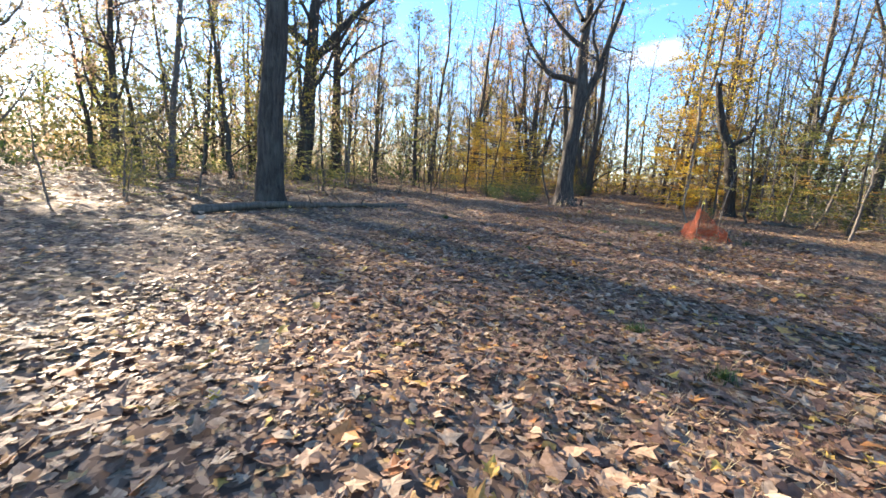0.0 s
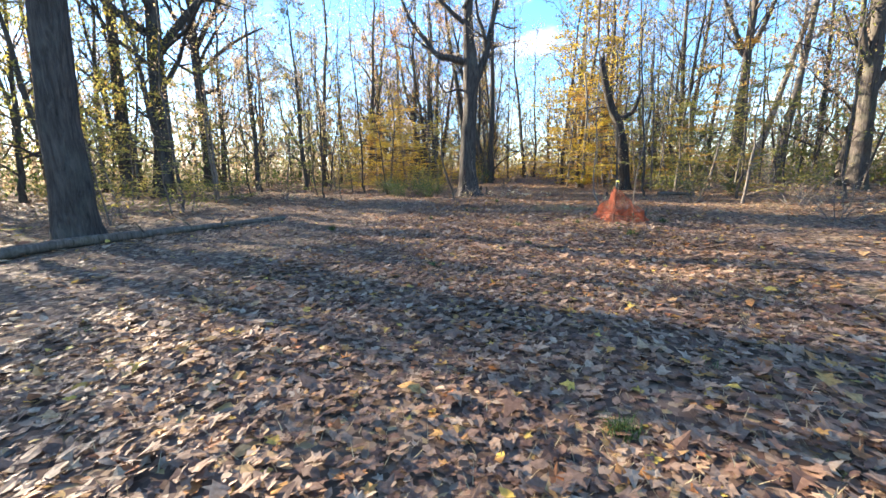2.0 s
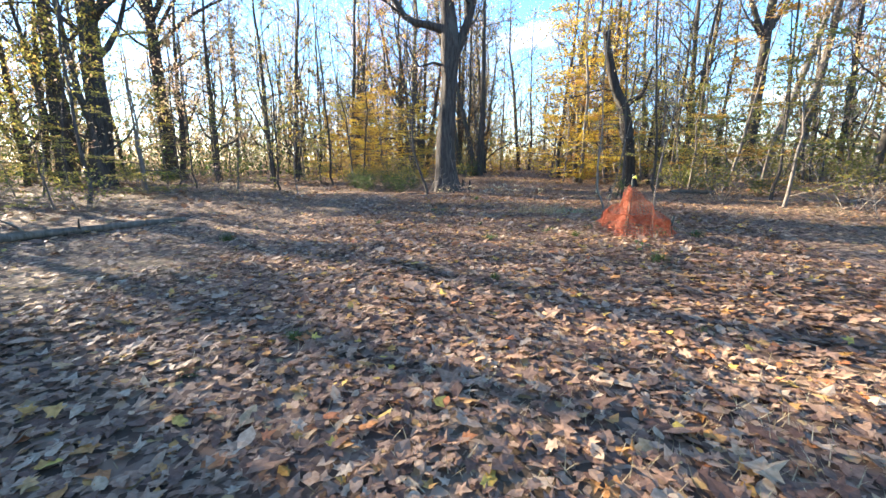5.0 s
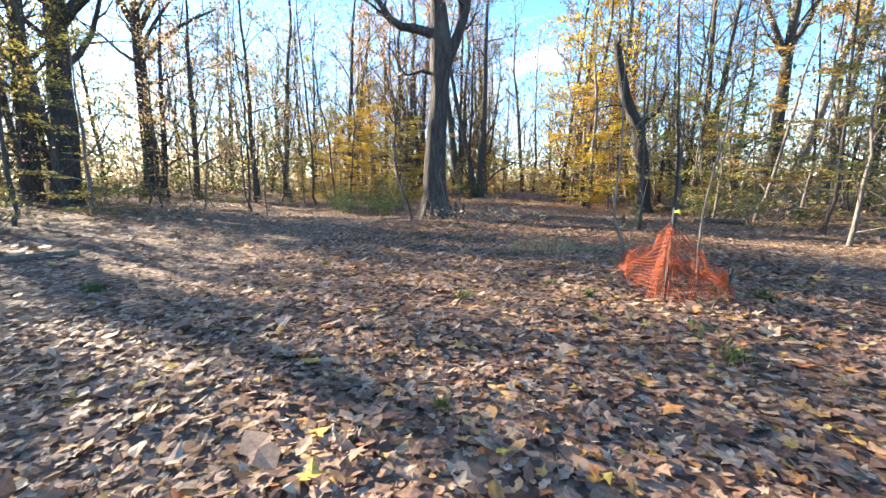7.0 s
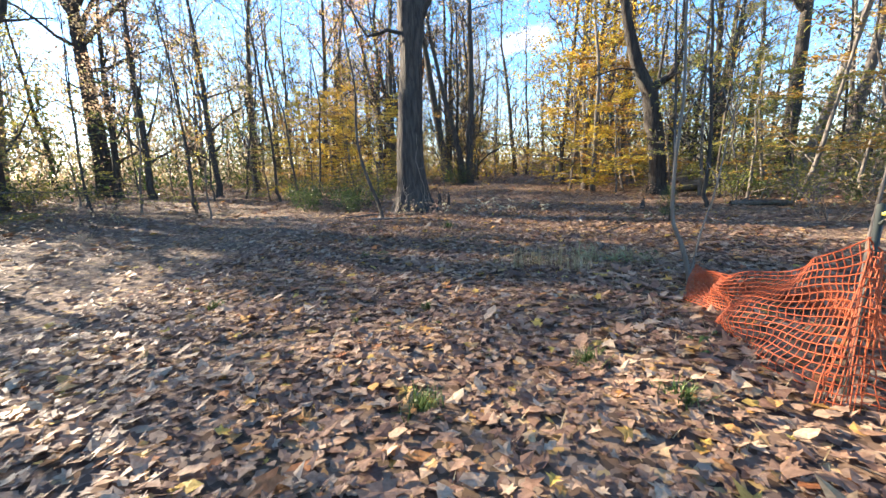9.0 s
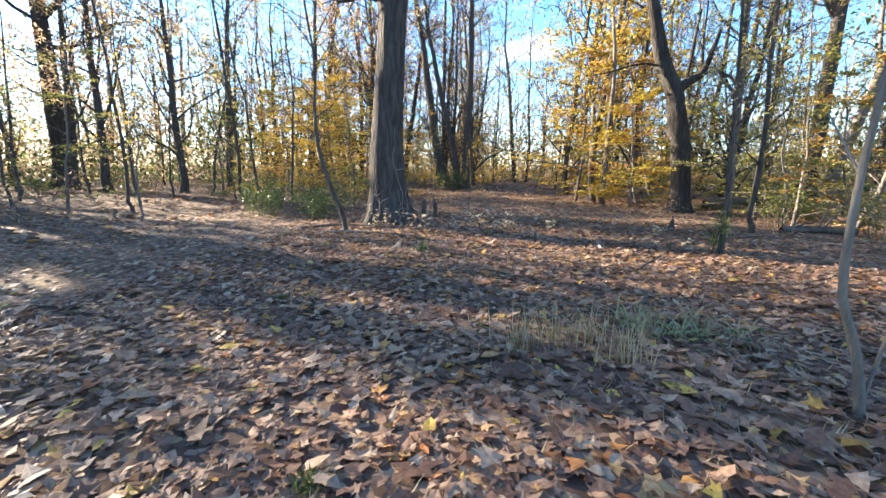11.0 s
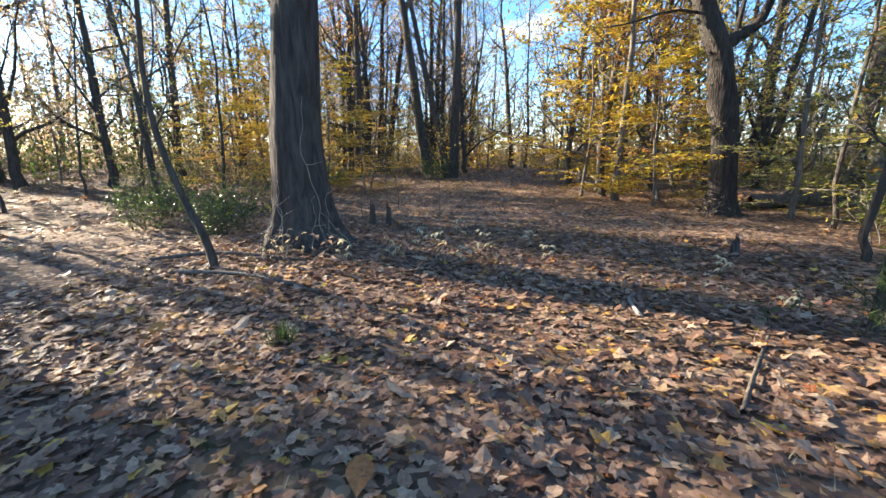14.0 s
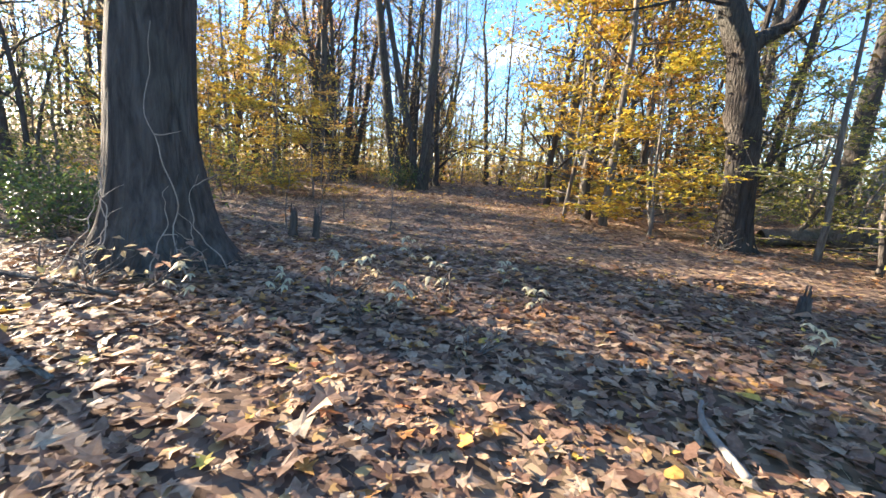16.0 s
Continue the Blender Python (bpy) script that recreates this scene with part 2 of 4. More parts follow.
# ---- geometry kit ----
class Geo:
    """Collects tubes and leaves as arrays and makes one mesh of them."""

    def __init__(self):
        self.v, self.q, self.t, self.count = [], [], [], 0

    def add(self, v, quads=None, tris=None):
        v = np.asarray(v, float)
        if quads is not None and len(quads):
            self.q.append(np.asarray(quads) + self.count)
        if tris is not None and len(tris):
            self.t.append(np.asarray(tris) + self.count)
        self.v.append(v)
        self.count += len(v)

    def tube(self, pts, radii, sides=6, lobes=None, closed_end=True):
        """A tube along pts; lobes(angle, distance along) scales the radius."""
        pts, radii = np.asarray(pts, float), np.asarray(radii, float)
        n = len(pts)
        tan = np.gradient(pts, axis=0)
        tan /= np.linalg.norm(tan, axis=1)[:, None] + 1e-9
        mean = np.abs(tan.mean(0))
        ref = np.eye(3)[int(np.argmin(mean))]
        u = np.cross(tan, ref)
        u /= np.linalg.norm(u, axis=1)[:, None]
        w = np.cross(tan, u)
        a = np.arange(sides) * 2 * np.pi / sides
        along = np.concatenate([[0], np.cumsum(np.linalg.norm(np.diff(pts, axis=0), axis=1))])
        r = radii[:, None] * np.ones(sides)[None, :]
        if lobes is not None:
            r = r * lobes(a[None, :], along[:, None])
        ring = pts[:, None, :] + r[..., None] * (np.cos(a)[None, :, None] * u[:, None, :] + np.sin(a)[None, :, None] * w[:, None, :])
        i = np.arange(n - 1)[:, None] * sides
        j = np.arange(sides)[None, :]
        k = (j + 1) % sides
        quads = np.stack([i + j, i + k, i + k + sides, i + j + sides], -1).reshape(-1, 4)
        v = ring.reshape(-1, 3)
        tris = None
        if closed_end:
            v = np.vstack([v, pts[-1] + tan[-1] * radii[-1] * 0.5])
            e = (n - 1) * sides
            tris = np.stack([e + j[0], e + k[0], np.full(sides, n * sides)], -1)
        self.add(v, quads, tris)

    def leaves(self, centres, sizes, rng, flat=0.5, width=0.55, fold=0.18):
        """Folded pointed leaves, two triangles each, turned at random; flat 1 lays them level."""
        centres = np.asarray(centres, float)
        n = len(centres)
        if n == 0:
            return
        yaw = rng.uniform(0, 2 * np.pi, n)
        tilt = rng.normal(0, 1, n) * (1 - flat) * 1.2 - 0.25
        d = np.stack([np.cos(yaw) * np.cos(tilt), np.sin(yaw) * np.cos(tilt), np.sin(tilt)], 1)
        s = np.stack([-np.sin(yaw), np.cos(yaw), rng.normal(0, 1, n) * (1 - flat)], 1)
        s /= np.linalg.norm(s, axis=1)[:, None]
        up = np.cross(d, s)
        L = np.asarray(sizes)[:, None]
        v = np.empty((n, 4, 3))
        v[:, 0] = centres - d * L * 0.5
        v[:, 1] = centres + s * L * width * 0.5 + up * L * fold
        v[:, 2] = centres + d * L * 0.5
        v[:, 3] = centres - s * L * width * 0.5 + up * L * fold
        b = np.arange(n)[:, None] * 4
        tris = np.concatenate([b + np.array([[0, 2, 1]]), b + np.array([[0, 3, 2]])])
        self.add(v.reshape(-1, 3), None, tris)

    def mesh(self, name, material, smooth=True):
        me = bpy.data.meshes.new(name)
        v = np.concatenate(self.v)
        q = np.concatenate(self.q) if self.q else np.zeros((0, 4), int)
        t = np.concatenate(self.t) if self.t else np.zeros((0, 3), int)
        me.vertices.add(len(v))
        me.vertices.foreach_set("co", v.astype(np.float32).ravel())
        loops = np.concatenate([q.ravel(), t.ravel()]).astype(np.int32)
        me.loops.add(len(loops))
        me.loops.foreach_set("vertex_index", loops)
        me.polygons.add(len(q) + len(t))
        starts = np.concatenate([np.arange(len(q)) * 4, len(q) * 4 + np.arange(len(t)) * 3]).astype(np.int32)
        me.polygons.foreach_set("loop_start", starts)
        me.polygons.foreach_set("use_smooth", np.full(len(q) + len(t), smooth))
        me.update(calc_edges=True)
        me.validate()
        me.materials.append(material)
        return me


def part(name, geo, material, parent, label="", smooth=True):
    """One mesh as a part under its thing."""
    ob = new(name, geo.mesh(name, material, smooth))
    ob.parent = parent
    if label:
        tagged(ob, label)
    return ob


def thing(name, x, y, label, category, group="", z=None, kind=""):
    """An Empty at the base of a thing."""
    ob = new(name)
    ob.location = (x, y, float(height(x, y)) if z is None else z)
    return tagged(ob, label, category, group, kind)


def height(x, y):
    """The forest floor's gentle swells."""
    return 0.05 * np.sin(0.55 * x + 1.0) * np.cos(0.43 * y) + 0.03 * np.sin(1.25 * x + 0.8 * y) + 0.015 * np.sin(3.1 * x - 2.3 * y)


def unit(v):
    v = np.asarray(v, float)
    return v / (np.linalg.norm(v) + 1e-9)


def wander(rng, start, way, length, n, wobble, up=0.0):
    """A line that wanders from start, turning up or down as it goes."""
    pts, d = [np.asarray(start, float)], unit(way)
    for _ in range(n):
        d = unit(d + rng.normal(0, wobble, 3) + np.array([0, 0, up]))
        pts.append(pts[-1] + d * length / n)
    return np.array(pts)


def along(line, s):
    """The place and way at the share s of a line."""
    f = s * (len(line) - 1)
    i = min(int(f), len(line) - 2)
    return line[i] + (line[i + 1] - line[i]) * (f - i), unit(line[i + 1] - line[i])


def side_way(rng, way, angle, azimuth):
    ref = np.array([1.0, 0, 0]) if abs(way[2]) > 0.8 else np.array([0, 0, 1.0])
    u = unit(np.cross(way, ref))
    w = np.cross(way, u)
    return unit(way * math.cos(angle) + (u * math.cos(azimuth) + w * math.sin(azimuth)) * math.sin(angle))


def sprout(rng, wood, line, radii, count, start, length, angle, levels, tips, sides=5, up=0.05, wobble=0.16, thin=0.5, fall=0.55, kids=(6, 5), twig=0.007, tier=1.0, rise=1.0):
    """Branches on a line, with branches of their own; ends gather in tips; tier under 1 holds the side shoots level."""
    for i in range(count):
        s = start + (0.99 - start) * ((i + rng.uniform(0.1, 0.9)) / count)
        p, way = along(line, s)
        r = np.interp(s, np.linspace(0, 1, len(radii)), radii) * thin * rng.uniform(0.7, 1.0)
        L = length * rng.uniform(0.65, 1.15) * (1 - fall * (s - start) / (1 - start + 1e-6))
        d = side_way(rng, way, angle * rng.uniform(0.75, 1.2), i * 2.4 + rng.uniform(-0.5, 0.5))
        d = unit(d * np.array([1.0, 1.0, rise]))
        seg = 5 if levels > 1 else (3 if levels == 1 else 1)
        ln = wander(rng, p, d, L, seg, wobble, up)
        rr = np.linspace(max(r, twig), max(r * 0.22, twig * 0.5), seg + 1)
        wood.tube(ln, rr, max(3, sides), closed_end=False)
        if levels > 0:
            sprout(rng, wood, ln, rr, kids[0], 0.25, L * 0.45, angle * 0.95, levels - 1, tips, max(3, sides - 1), up, wobble, 0.55, 0.4, kids[1:] or kids, twig, tier, tier)
        else:
            tips.append(ln)


def leaf_points(rng, tips, per_tip, spread, level=1.0):
    out = []
    for ln in tips:
        k = rng.poisson(per_tip)
        for _ in range(k):
            p, _d = along(ln, rng.uniform(0.15, 1.0))
            out.append(p + rng.normal(0, 1, 3) * spread * np.array([1, 1, level]))
    return np.array(out) if out else np.zeros((0, 3))


def root_flare(rng, strength, reach, rough=0.05):
    n = rng.integers(4, 7)
    ph, ph2 = rng.uniform(0, 6.28, 2)

    def f(a, d):
        return (1 + np.exp(-d / reach) * strength * (0.6 + 0.55 * np.cos(n * a + ph)) + np.exp(-d / (reach * 2.2)) * strength * 0.35
                + rough * np.sin(3 * a + ph2 + d * 1.1) + rough * 0.6 * np.sin(7 * a + d * 2.3 + ph) + rough * 0.35 * np.sin(13 * a - d * 3.7))
    return f


def trunk(rng, wood, H, R, lean=(0, 0), wobble=0.025, n=14, sides=10, flare=0.5, reach=0.35, taper=0.85, rough=0.05):
    zs = np.concatenate([[-0.15, 0.0, 0.15, 0.4, 0.8], np.linspace(1.5, H, n)])
    off = np.cumsum(rng.normal(0, wobble, (len(zs), 2)) * np.sqrt(np.maximum(np.diff(zs, prepend=-0.4), 0.1))[:, None], axis=0)
    off -= off[1]
    pts = np.column_stack([off[:, 0] + lean[0] * zs / H, off[:, 1] + lean[1] * zs / H, zs])
    radii = R * (1 - taper * np.clip(zs / H, 0, 1) ** 1.1)
    wood.tube(pts, radii, sides, root_flare(rng, flare, reach, rough))
    return pts[2:], radii[2:]


# ---- the forest floor ----
def floor_sheet():
    def steps(lo, hi, step):
        near = np.arange(lo, hi + 1e-6, step)
        far = np.cumsum(step * 1.25 ** np.arange(1, 32))
        return np.concatenate([lo - far[far < 600][::-1], near, hi + far[far < 600]])
    xs, ys = steps(-16, 12, 0.3), steps(-3, 36, 0.3)
    X, Y = np.meshgrid(xs, ys, indexing="ij")
    v = np.stack([X, Y, height(X, Y)], -1).reshape(-1, 3)
    n, m = len(xs), len(ys)
    i = np.arange(n - 1)[:, None] * m + np.arange(m - 1)[None, :]
    g = Geo()
    g.add(v, np.stack([i, i + m, i + m + 1, i + 1], -1).reshape(-1, 4))
    ob = new("ground", g.mesh("ground", FLOOR))
    tagged(ob, "brown forest floor of soil and trodden leaf crumbs", "ground", kind="structure")


floor_sheet()


def leaf_outline(kind):
    """The outline of a fallen leaf one unit across: lobed maple, wavy oak or plain oval."""
    if kind == "maple":
        a = np.radians([-90, -35, -12, 15, 35, 60, 90, 120, 145, 165, 192, 215])
        r = np.array([0.25, 0.44, 0.26, 0.56, 0.28, 0.34, 0.64, 0.34, 0.28, 0.56, 0.26, 0.44])
        a, r = np.delete(a, [5, 7]), np.delete(r, [5, 7])
    elif kind == "oak":
        a = np.radians([-90, -20, 15, 50, 90, 130, 165, 200])
        r = np.array([0.55, 0.33, 0.22, 0.42, 0.62, 0.42, 0.22, 0.33])
    elif kind == "chip":
        a = np.radians([-90, 0, 55, 125, 180])
        r = np.array([0.5, 0.32, 0.5, 0.5, 0.32])
    else:
        a = np.radians([-90, -20, 40, 90, 140, 200])
        r = np.array([0.5, 0.29, 0.36, 0.56, 0.36, 0.29])
    return np.column_stack([np.cos(a) * r, np.sin(a) * r])


def scatter_litter(name, label, xy, rng, size, lift, kinds=("maple", "maple", "oak", "oval"), spread=0.24, material=None):
    g = Geo()
    which = rng.integers(0, len(kinds), len(xy))
    for w, kind in enumerate(kinds):
        p = xy[which == w]
        n = len(p)
        out = leaf_outline(kind)
        k = len(out)
        o = np.vstack([[0, 0], out])
        s = size * rng.lognormal(0, spread, n)[:, None]
        yaw = rng.uniform(0, 6.283, n)[:, None]
        bend = rng.normal(0.10, 0.32, n)[:, None]
        cup = rng.normal(0.16, 0.34, n)[:, None]
        wave = rng.uniform(0, 6.283, n)[:, None]
        lx, ly = o[None, :, 0], o[None, :, 1]
        rad = np.hypot(lx, ly)
        lz = cup * lx ** 2 + bend * ly ** 2 + 0.07 * rad * np.sin(np.arctan2(ly, lx) * 3 + wave)
        ta, tb = rng.normal(0, 0.17, n)[:, None], rng.normal(0, 0.17, n)[:, None]
        lz = lz + ta * lx + tb * ly
        lz = lz - lz.min(1)[:, None]
        x = p[:, 0:1] + s * (lx * np.cos(yaw) - ly * np.sin(yaw))
        y = p[:, 1:2] + s * (lx * np.sin(yaw) + ly * np.cos(yaw))
        z = height(p[:, 0:1], p[:, 1:2]) + s * lz + rng.uniform(0.002, lift, n)[:, None]
        v = np.stack([x, y, z], -1).reshape(-1, 3)
        j = np.arange(k)
        tri = np.stack([np.zeros(k, int), 1 + j, 1 + (j + 1) % k], -1)
        tris = (np.arange(n)[:, None, None] * (k + 1) + tri[None]).reshape(-1, 3)
        g.add(v, None, tris)
    ob = new(name, g.mesh(name, material or LITTER, False))
    return tagged(ob, label, "leaf litter", kind="stuff")


def uniform_xy(rng, x0, x1, y0, y1, density):
    n = int((x1 - x0) * (y1 - y0) * density)
    return np.column_stack([rng.uniform(x0, x1, n), rng.uniform(y0, y1, n)])


def walk_line_x(y):
    """x of the trodden line at y."""
    return np.interp(y, [0, 5, 10, 20, 35], [2.0, 1.2, 0.9, -0.2, -4.0])


def fallen_leaves():
    rng = np.random.default_rng(11)
    xy = uniform_xy(rng, -9, 7, 0.5, 27, 240)
    near = xy[(xy[:, 0] > walk_line_x(xy[:, 1]) - 5.2) & (xy[:, 0] < walk_line_x(xy[:, 1]) + np.interp(xy[:, 1], [8, 14, 27], [3.4, 4.6, 5.4]))]
    scatter_litter("fallen_leaves", "dry brown and tan maple and oak leaves covering the forest floor", near, rng, 0.088, 0.03, ("maple", "maple", "maple", "oak", "oval"), 0.3)
    mid = uniform_xy(rng, -17, 11, -1, 40, 44)
    off = np.abs(mid[:, 0] - walk_line_x(mid[:, 1]))
    side = mid[:, 0] - walk_line_x(mid[:, 1])
    mid = mid[((side >= np.interp(mid[:, 1], [8, 14, 27], [3.4, 4.6, 5.4])) | (side <= -5.2) | (mid[:, 1] > 27)) & (off < 10)]
    scatter_litter("fallen_leaves", "dry brown fallen leaves farther off between the trees", mid, rng, 0.105, 0.03, ("oval", "chip"))
    far = uniform_xy(rng, -45, 28, 0, 62, 8)
    off = np.abs(far[:, 0] - walk_line_x(far[:, 1]))
    far = far[(off >= 9) | (far[:, 1] > 39)]
    scatter_litter("fallen_leaves", "sparse pale brown leaves under the far trees", far, rng, 0.2, 0.05, ("chip",))


fallen_leaves()


# ---- the large trees ----
RIGHT = np.array([0.95, 0.31, 0.0])   # across the walk
DEEP = np.array([-0.31, 0.95, 0.0])


def oriented(points):
    """Points given as (across, up) or (across, up, deep)."""
    return np.array([p[0] * RIGHT + np.array([0, 0, p[1]]) + (p[2] if len(p) > 2 else 0) * DEEP for p in points])


def smooth_line(pts, n):
    pts = np.asarray(pts, float)
    s = np.linspace(0, len(pts) - 1, n)
    out = []
    for f in s:
        i = min(int(f), len(pts) - 2)
        p0, p1, p2, p3 = pts[max(i - 1, 0)], pts[i], pts[i + 1], pts[min(i + 2, len(pts) - 1)]
        u = f - i
        out.append(0.5 * ((2 * p1) + (p2 - p0) * u + (2 * p0 - 5 * p1 + 4 * p2 - p3) * u * u + (3 * p1 - p0 - 3 * p2 + p3) * u ** 3))
    return np.array(out)


def limb(rng, wood, pts, r0, r1, tips, n=10, sides=9, twigs=7, length=2.2, levels=2, start=0.3, own=None, mat=None, name="limb"):
    """A limb with its twigs; own: the tree under which it becomes a part of its own."""
    if own is not None:
        wood = Geo()
    ln = smooth_line(oriented(pts), n)
    rr = np.linspace(r0, r1, n)
    wood.tube(ln, rr, sides, lambda a, d: 1 + 0.07 * np.sin(3 * a + d * 2) + 0.05 * np.sin(5 * a - d * 3.3))
    if twigs:
        sprout(rng, wood, ln, rr, twigs, start, length, 1.0, levels, tips, 5, 0.06, 0.2, 0.5, 0.4, (6, 5), 0.009)
    if own is not None:
        part(name, wood, mat or BARK_OAK, own)
    return ln


def vines(rng, parent, R):
    """Pale climbing stems that cling to the foot of the trunk."""
    for k in range(7):
        g = Geo()
        a = rng.uniform(-1.7, -0.2)
        top = 2.4 if k < 1 else rng.uniform(0.5, 1.2)
        pts = []
        for z in np.linspace(0.0, top, 12):
            a += rng.normal(0, 0.06)
            rad = R * (1 + 0.75 * math.exp(-z / 0.45)) * 1.12 + rng.uniform(0.0, 0.05) + (0.12 if z < 0.25 else 0)
            pts.append((rad * math.cos(a), rad * math.sin(a), z))
        ln = smooth_line(np.array(pts), 26)
        g.tube(ln, np.linspace(0.008, 0.0025, 26), 5)
        for s in rng.uniform(0.4, 0.95, 1):
            p, way = along(ln, s)
            out = unit(np.array([p[0], p[1], 0.0]))
            g.tube(wander(rng, p, out * 0.5 + np.array([-out[1], out[0], 0.3]) * rng.choice([-1, 1]), 0.28, 5, 0.3), np.linspace(0.007, 0.002, 6), 4)
        part("vine", g, BARK_VINE, parent, "pale leafless climbing stem")


def old_oak():
    rng = np.random.default_rng(5)
    t = thing("oak_tree", -4.5, 24.1, "massive old oak with ridged dark bark and pale vines", "tree")
    w = Geo()
    tips = []
    axis = smooth_line(oriented([(0.05, -0.2), (0.03, 0.5), (0.0, 1.6), (0.08, 3.0), (0.16, 4.4), (0.2, 5.4), (0.2, 6.6), (0.1, 8.4), (0.2, 10.8), (0.0, 13.5), (0.3, 17.0)]), 44)
    z = axis[:, 2]
    rad = np.interp(z, [-0.2, 0.0, 0.5, 1.2, 3.0, 4.2, 4.9, 5.6, 6.8, 8, 12, 17], [0.60, 0.57, 0.47, 0.42, 0.37, 0.34, 0.33, 0.40, 0.36, 0.24, 0.13, 0.04])
    w.tube(axis, rad, 40, root_flare(rng, 0.55, 0.42, 0.035))
    limb(rng, w, [(0.25, 5.3), (0.62, 6.2), (1.05, 7.3), (1.3, 8.6), (1.8, 10.5), (2.3, 13)], 0.24, 0.06, tips, own=t)
    limb(rng, w, [(0.2, 6.6), (-0.6, 6.9), (-1.5, 7.1), (-2.1, 7.9), (-2.9, 9.0), (-3.6, 11)], 0.20, 0.05, tips, own=t)
    limb(rng, w, [(0.1, 5.25), (-0.5, 5.45), (-1.1, 5.3), (-1.5, 6.0), (-1.9, 6.6)], 0.07, 0.015, tips, 9, 6, 4, 0.9, 1, own=t)
    limb(rng, w, [(0.95, 7.0), (0.9, 8.0), (0.5, 9.2), (0.7, 11)], 0.12, 0.03, tips, 8, 7, 5, 1.6, 1, own=t)
    limb(rng, w, [(0.1, 8.4), (-1.1, 9.4), (-2.2, 10.8), (-3.2, 12.0)], 0.14, 0.03, tips, own=t)
    limb(rng, w, [(-0.1, 9.2, 0.0), (0.6, 10.2, -0.9), (1.5, 11.4, -1.6)], 0.12, 0.03, tips, own=t)
    limb(rng, w, [(-0.1, 9.8, 0.0), (-0.6, 11.2, 1.2), (-1.0, 12.8, 2.4)], 0.12, 0.03, tips, own=t)
    limb(rng, w, [(-0.1, 10.8), (1.2, 12.4), (2.6, 14.0)], 0.10, 0.02, tips, own=t)
    part("trunk", w, BARK_OAK, t)
    c = Geo()
    pts = leaf_points(rng, tips, 1.6, 0.16)
    c.leaves(pts, rng.uniform(0.09, 0.15, len(pts)), rng, 0.4)
    part("crown", c, TAN, t, "sparse withered tan leaves")
    vines(rng, t, 0.45)


old_oak()


def broken_tree():
    rng = np.random.default_rng(8)
    t = thing("broken_tree", 3.7, 30.9, "dead leaning tree trunk with a snapped top and one bent limb", "tree")
    w = Geo()
    axis = smooth_line(oriented([(0.06, -0.2), (0.02, 0.5), (-0.04, 1.5), (-0.22, 2.8), (-0.44, 3.6), (-0.56, 4.1), (-1.04, 5.0), (-1.38, 6.1), (-1.6, 7.0), (-1.72, 7.7)]), 30)
    rad = np.interp(axis[:, 2], [-0.2, 0, 0.5, 1.5, 2.8, 3.9, 4.9, 6.0, 7.6], [0.46, 0.40, 0.33, 0.30, 0.31, 0.27, 0.25, 0.21, 0.15])

    def knots(a, d):
        return root_flare(np.random.default_rng(3), 0.3, 0.3, 0.06)(a, d) + 0.35 * np.exp(-((d - 3.1) / 0.25) ** 2) * np.exp(-((np.cos(a - 0.6) - 1) / 0.35) ** 2)
    w.tube(axis, rad, 26, knots)
    tips = []
    limb(rng, w, [(-0.6, 4.05), (-0.16, 4.42), (0.27, 4.66), (0.52, 5.2), (0.76, 6.1)], 0.19, 0.06, tips, 9, 9, 3, 0.8, 1, own=t, mat=BARK_SILHOUETTE)
    limb(rng, w, [(-0.2, 4.45), (-0.1, 5.4), (0.05, 6.7)], 0.07, 0.03, tips, 7, 6, 2, 0.5, 1, own=t, mat=BARK_SILHOUETTE)
    limb(rng, w, [(-1.0, 4.9), (-1.8, 5.0), (-2.9, 4.7), (-3.6, 4.6)], 0.05, 0.01, tips, 8, 5, 3, 0.7, 1, own=t, mat=BARK_SILHOUETTE)
    # splinters at the break
    for k in range(7):
        a = k * 0.9
        p = axis[-1] + np.array([math.cos(a) * 0.13, math.sin(a) * 0.13, -0.08])
        w.tube(np.array([p, p + np.array([-0.03, 0, rng.uniform(0.15, 0.45)])]), [0.07, 0.012], 5)
    part("trunk", w, BARK_SILHOUETTE, t)


broken_tree()


def tall_tree_at(seed, x, y, H, R, first, lean, label, mat=BARK_OAK, leaf=TAN, count=13, length=5.0, per=1.0, forks=(), size=(0.16, 0.26)):
    rng = np.random.default_rng(seed)
    t = thing("tall_tree", x, y, label, "tree")
    w = Geo()
    tips = []
    ln, rr = trunk(rng, w, H, R, lean, 0.03, 16, 18, 0.45, 0.4)
    sprout(rng, w, ln, rr, count, first / H, length, 0.95, 2, tips, 6, 0.10, 0.17, 0.45, 0.45, (7, 6), 0.016)
    for pts, r in forks:
        limb(rng, w, pts, r, r * 0.25, tips, 10, 8, 7, length * 0.5, 1)
    part("trunk", w, mat, t)
    c = Geo()
    pts = leaf_points(rng, tips, per * 2.6, 0.25)
    c.leaves(pts, rng.uniform(*size, len(pts)), rng, 0.4)
    part("crown", c, leaf, t)
    return t


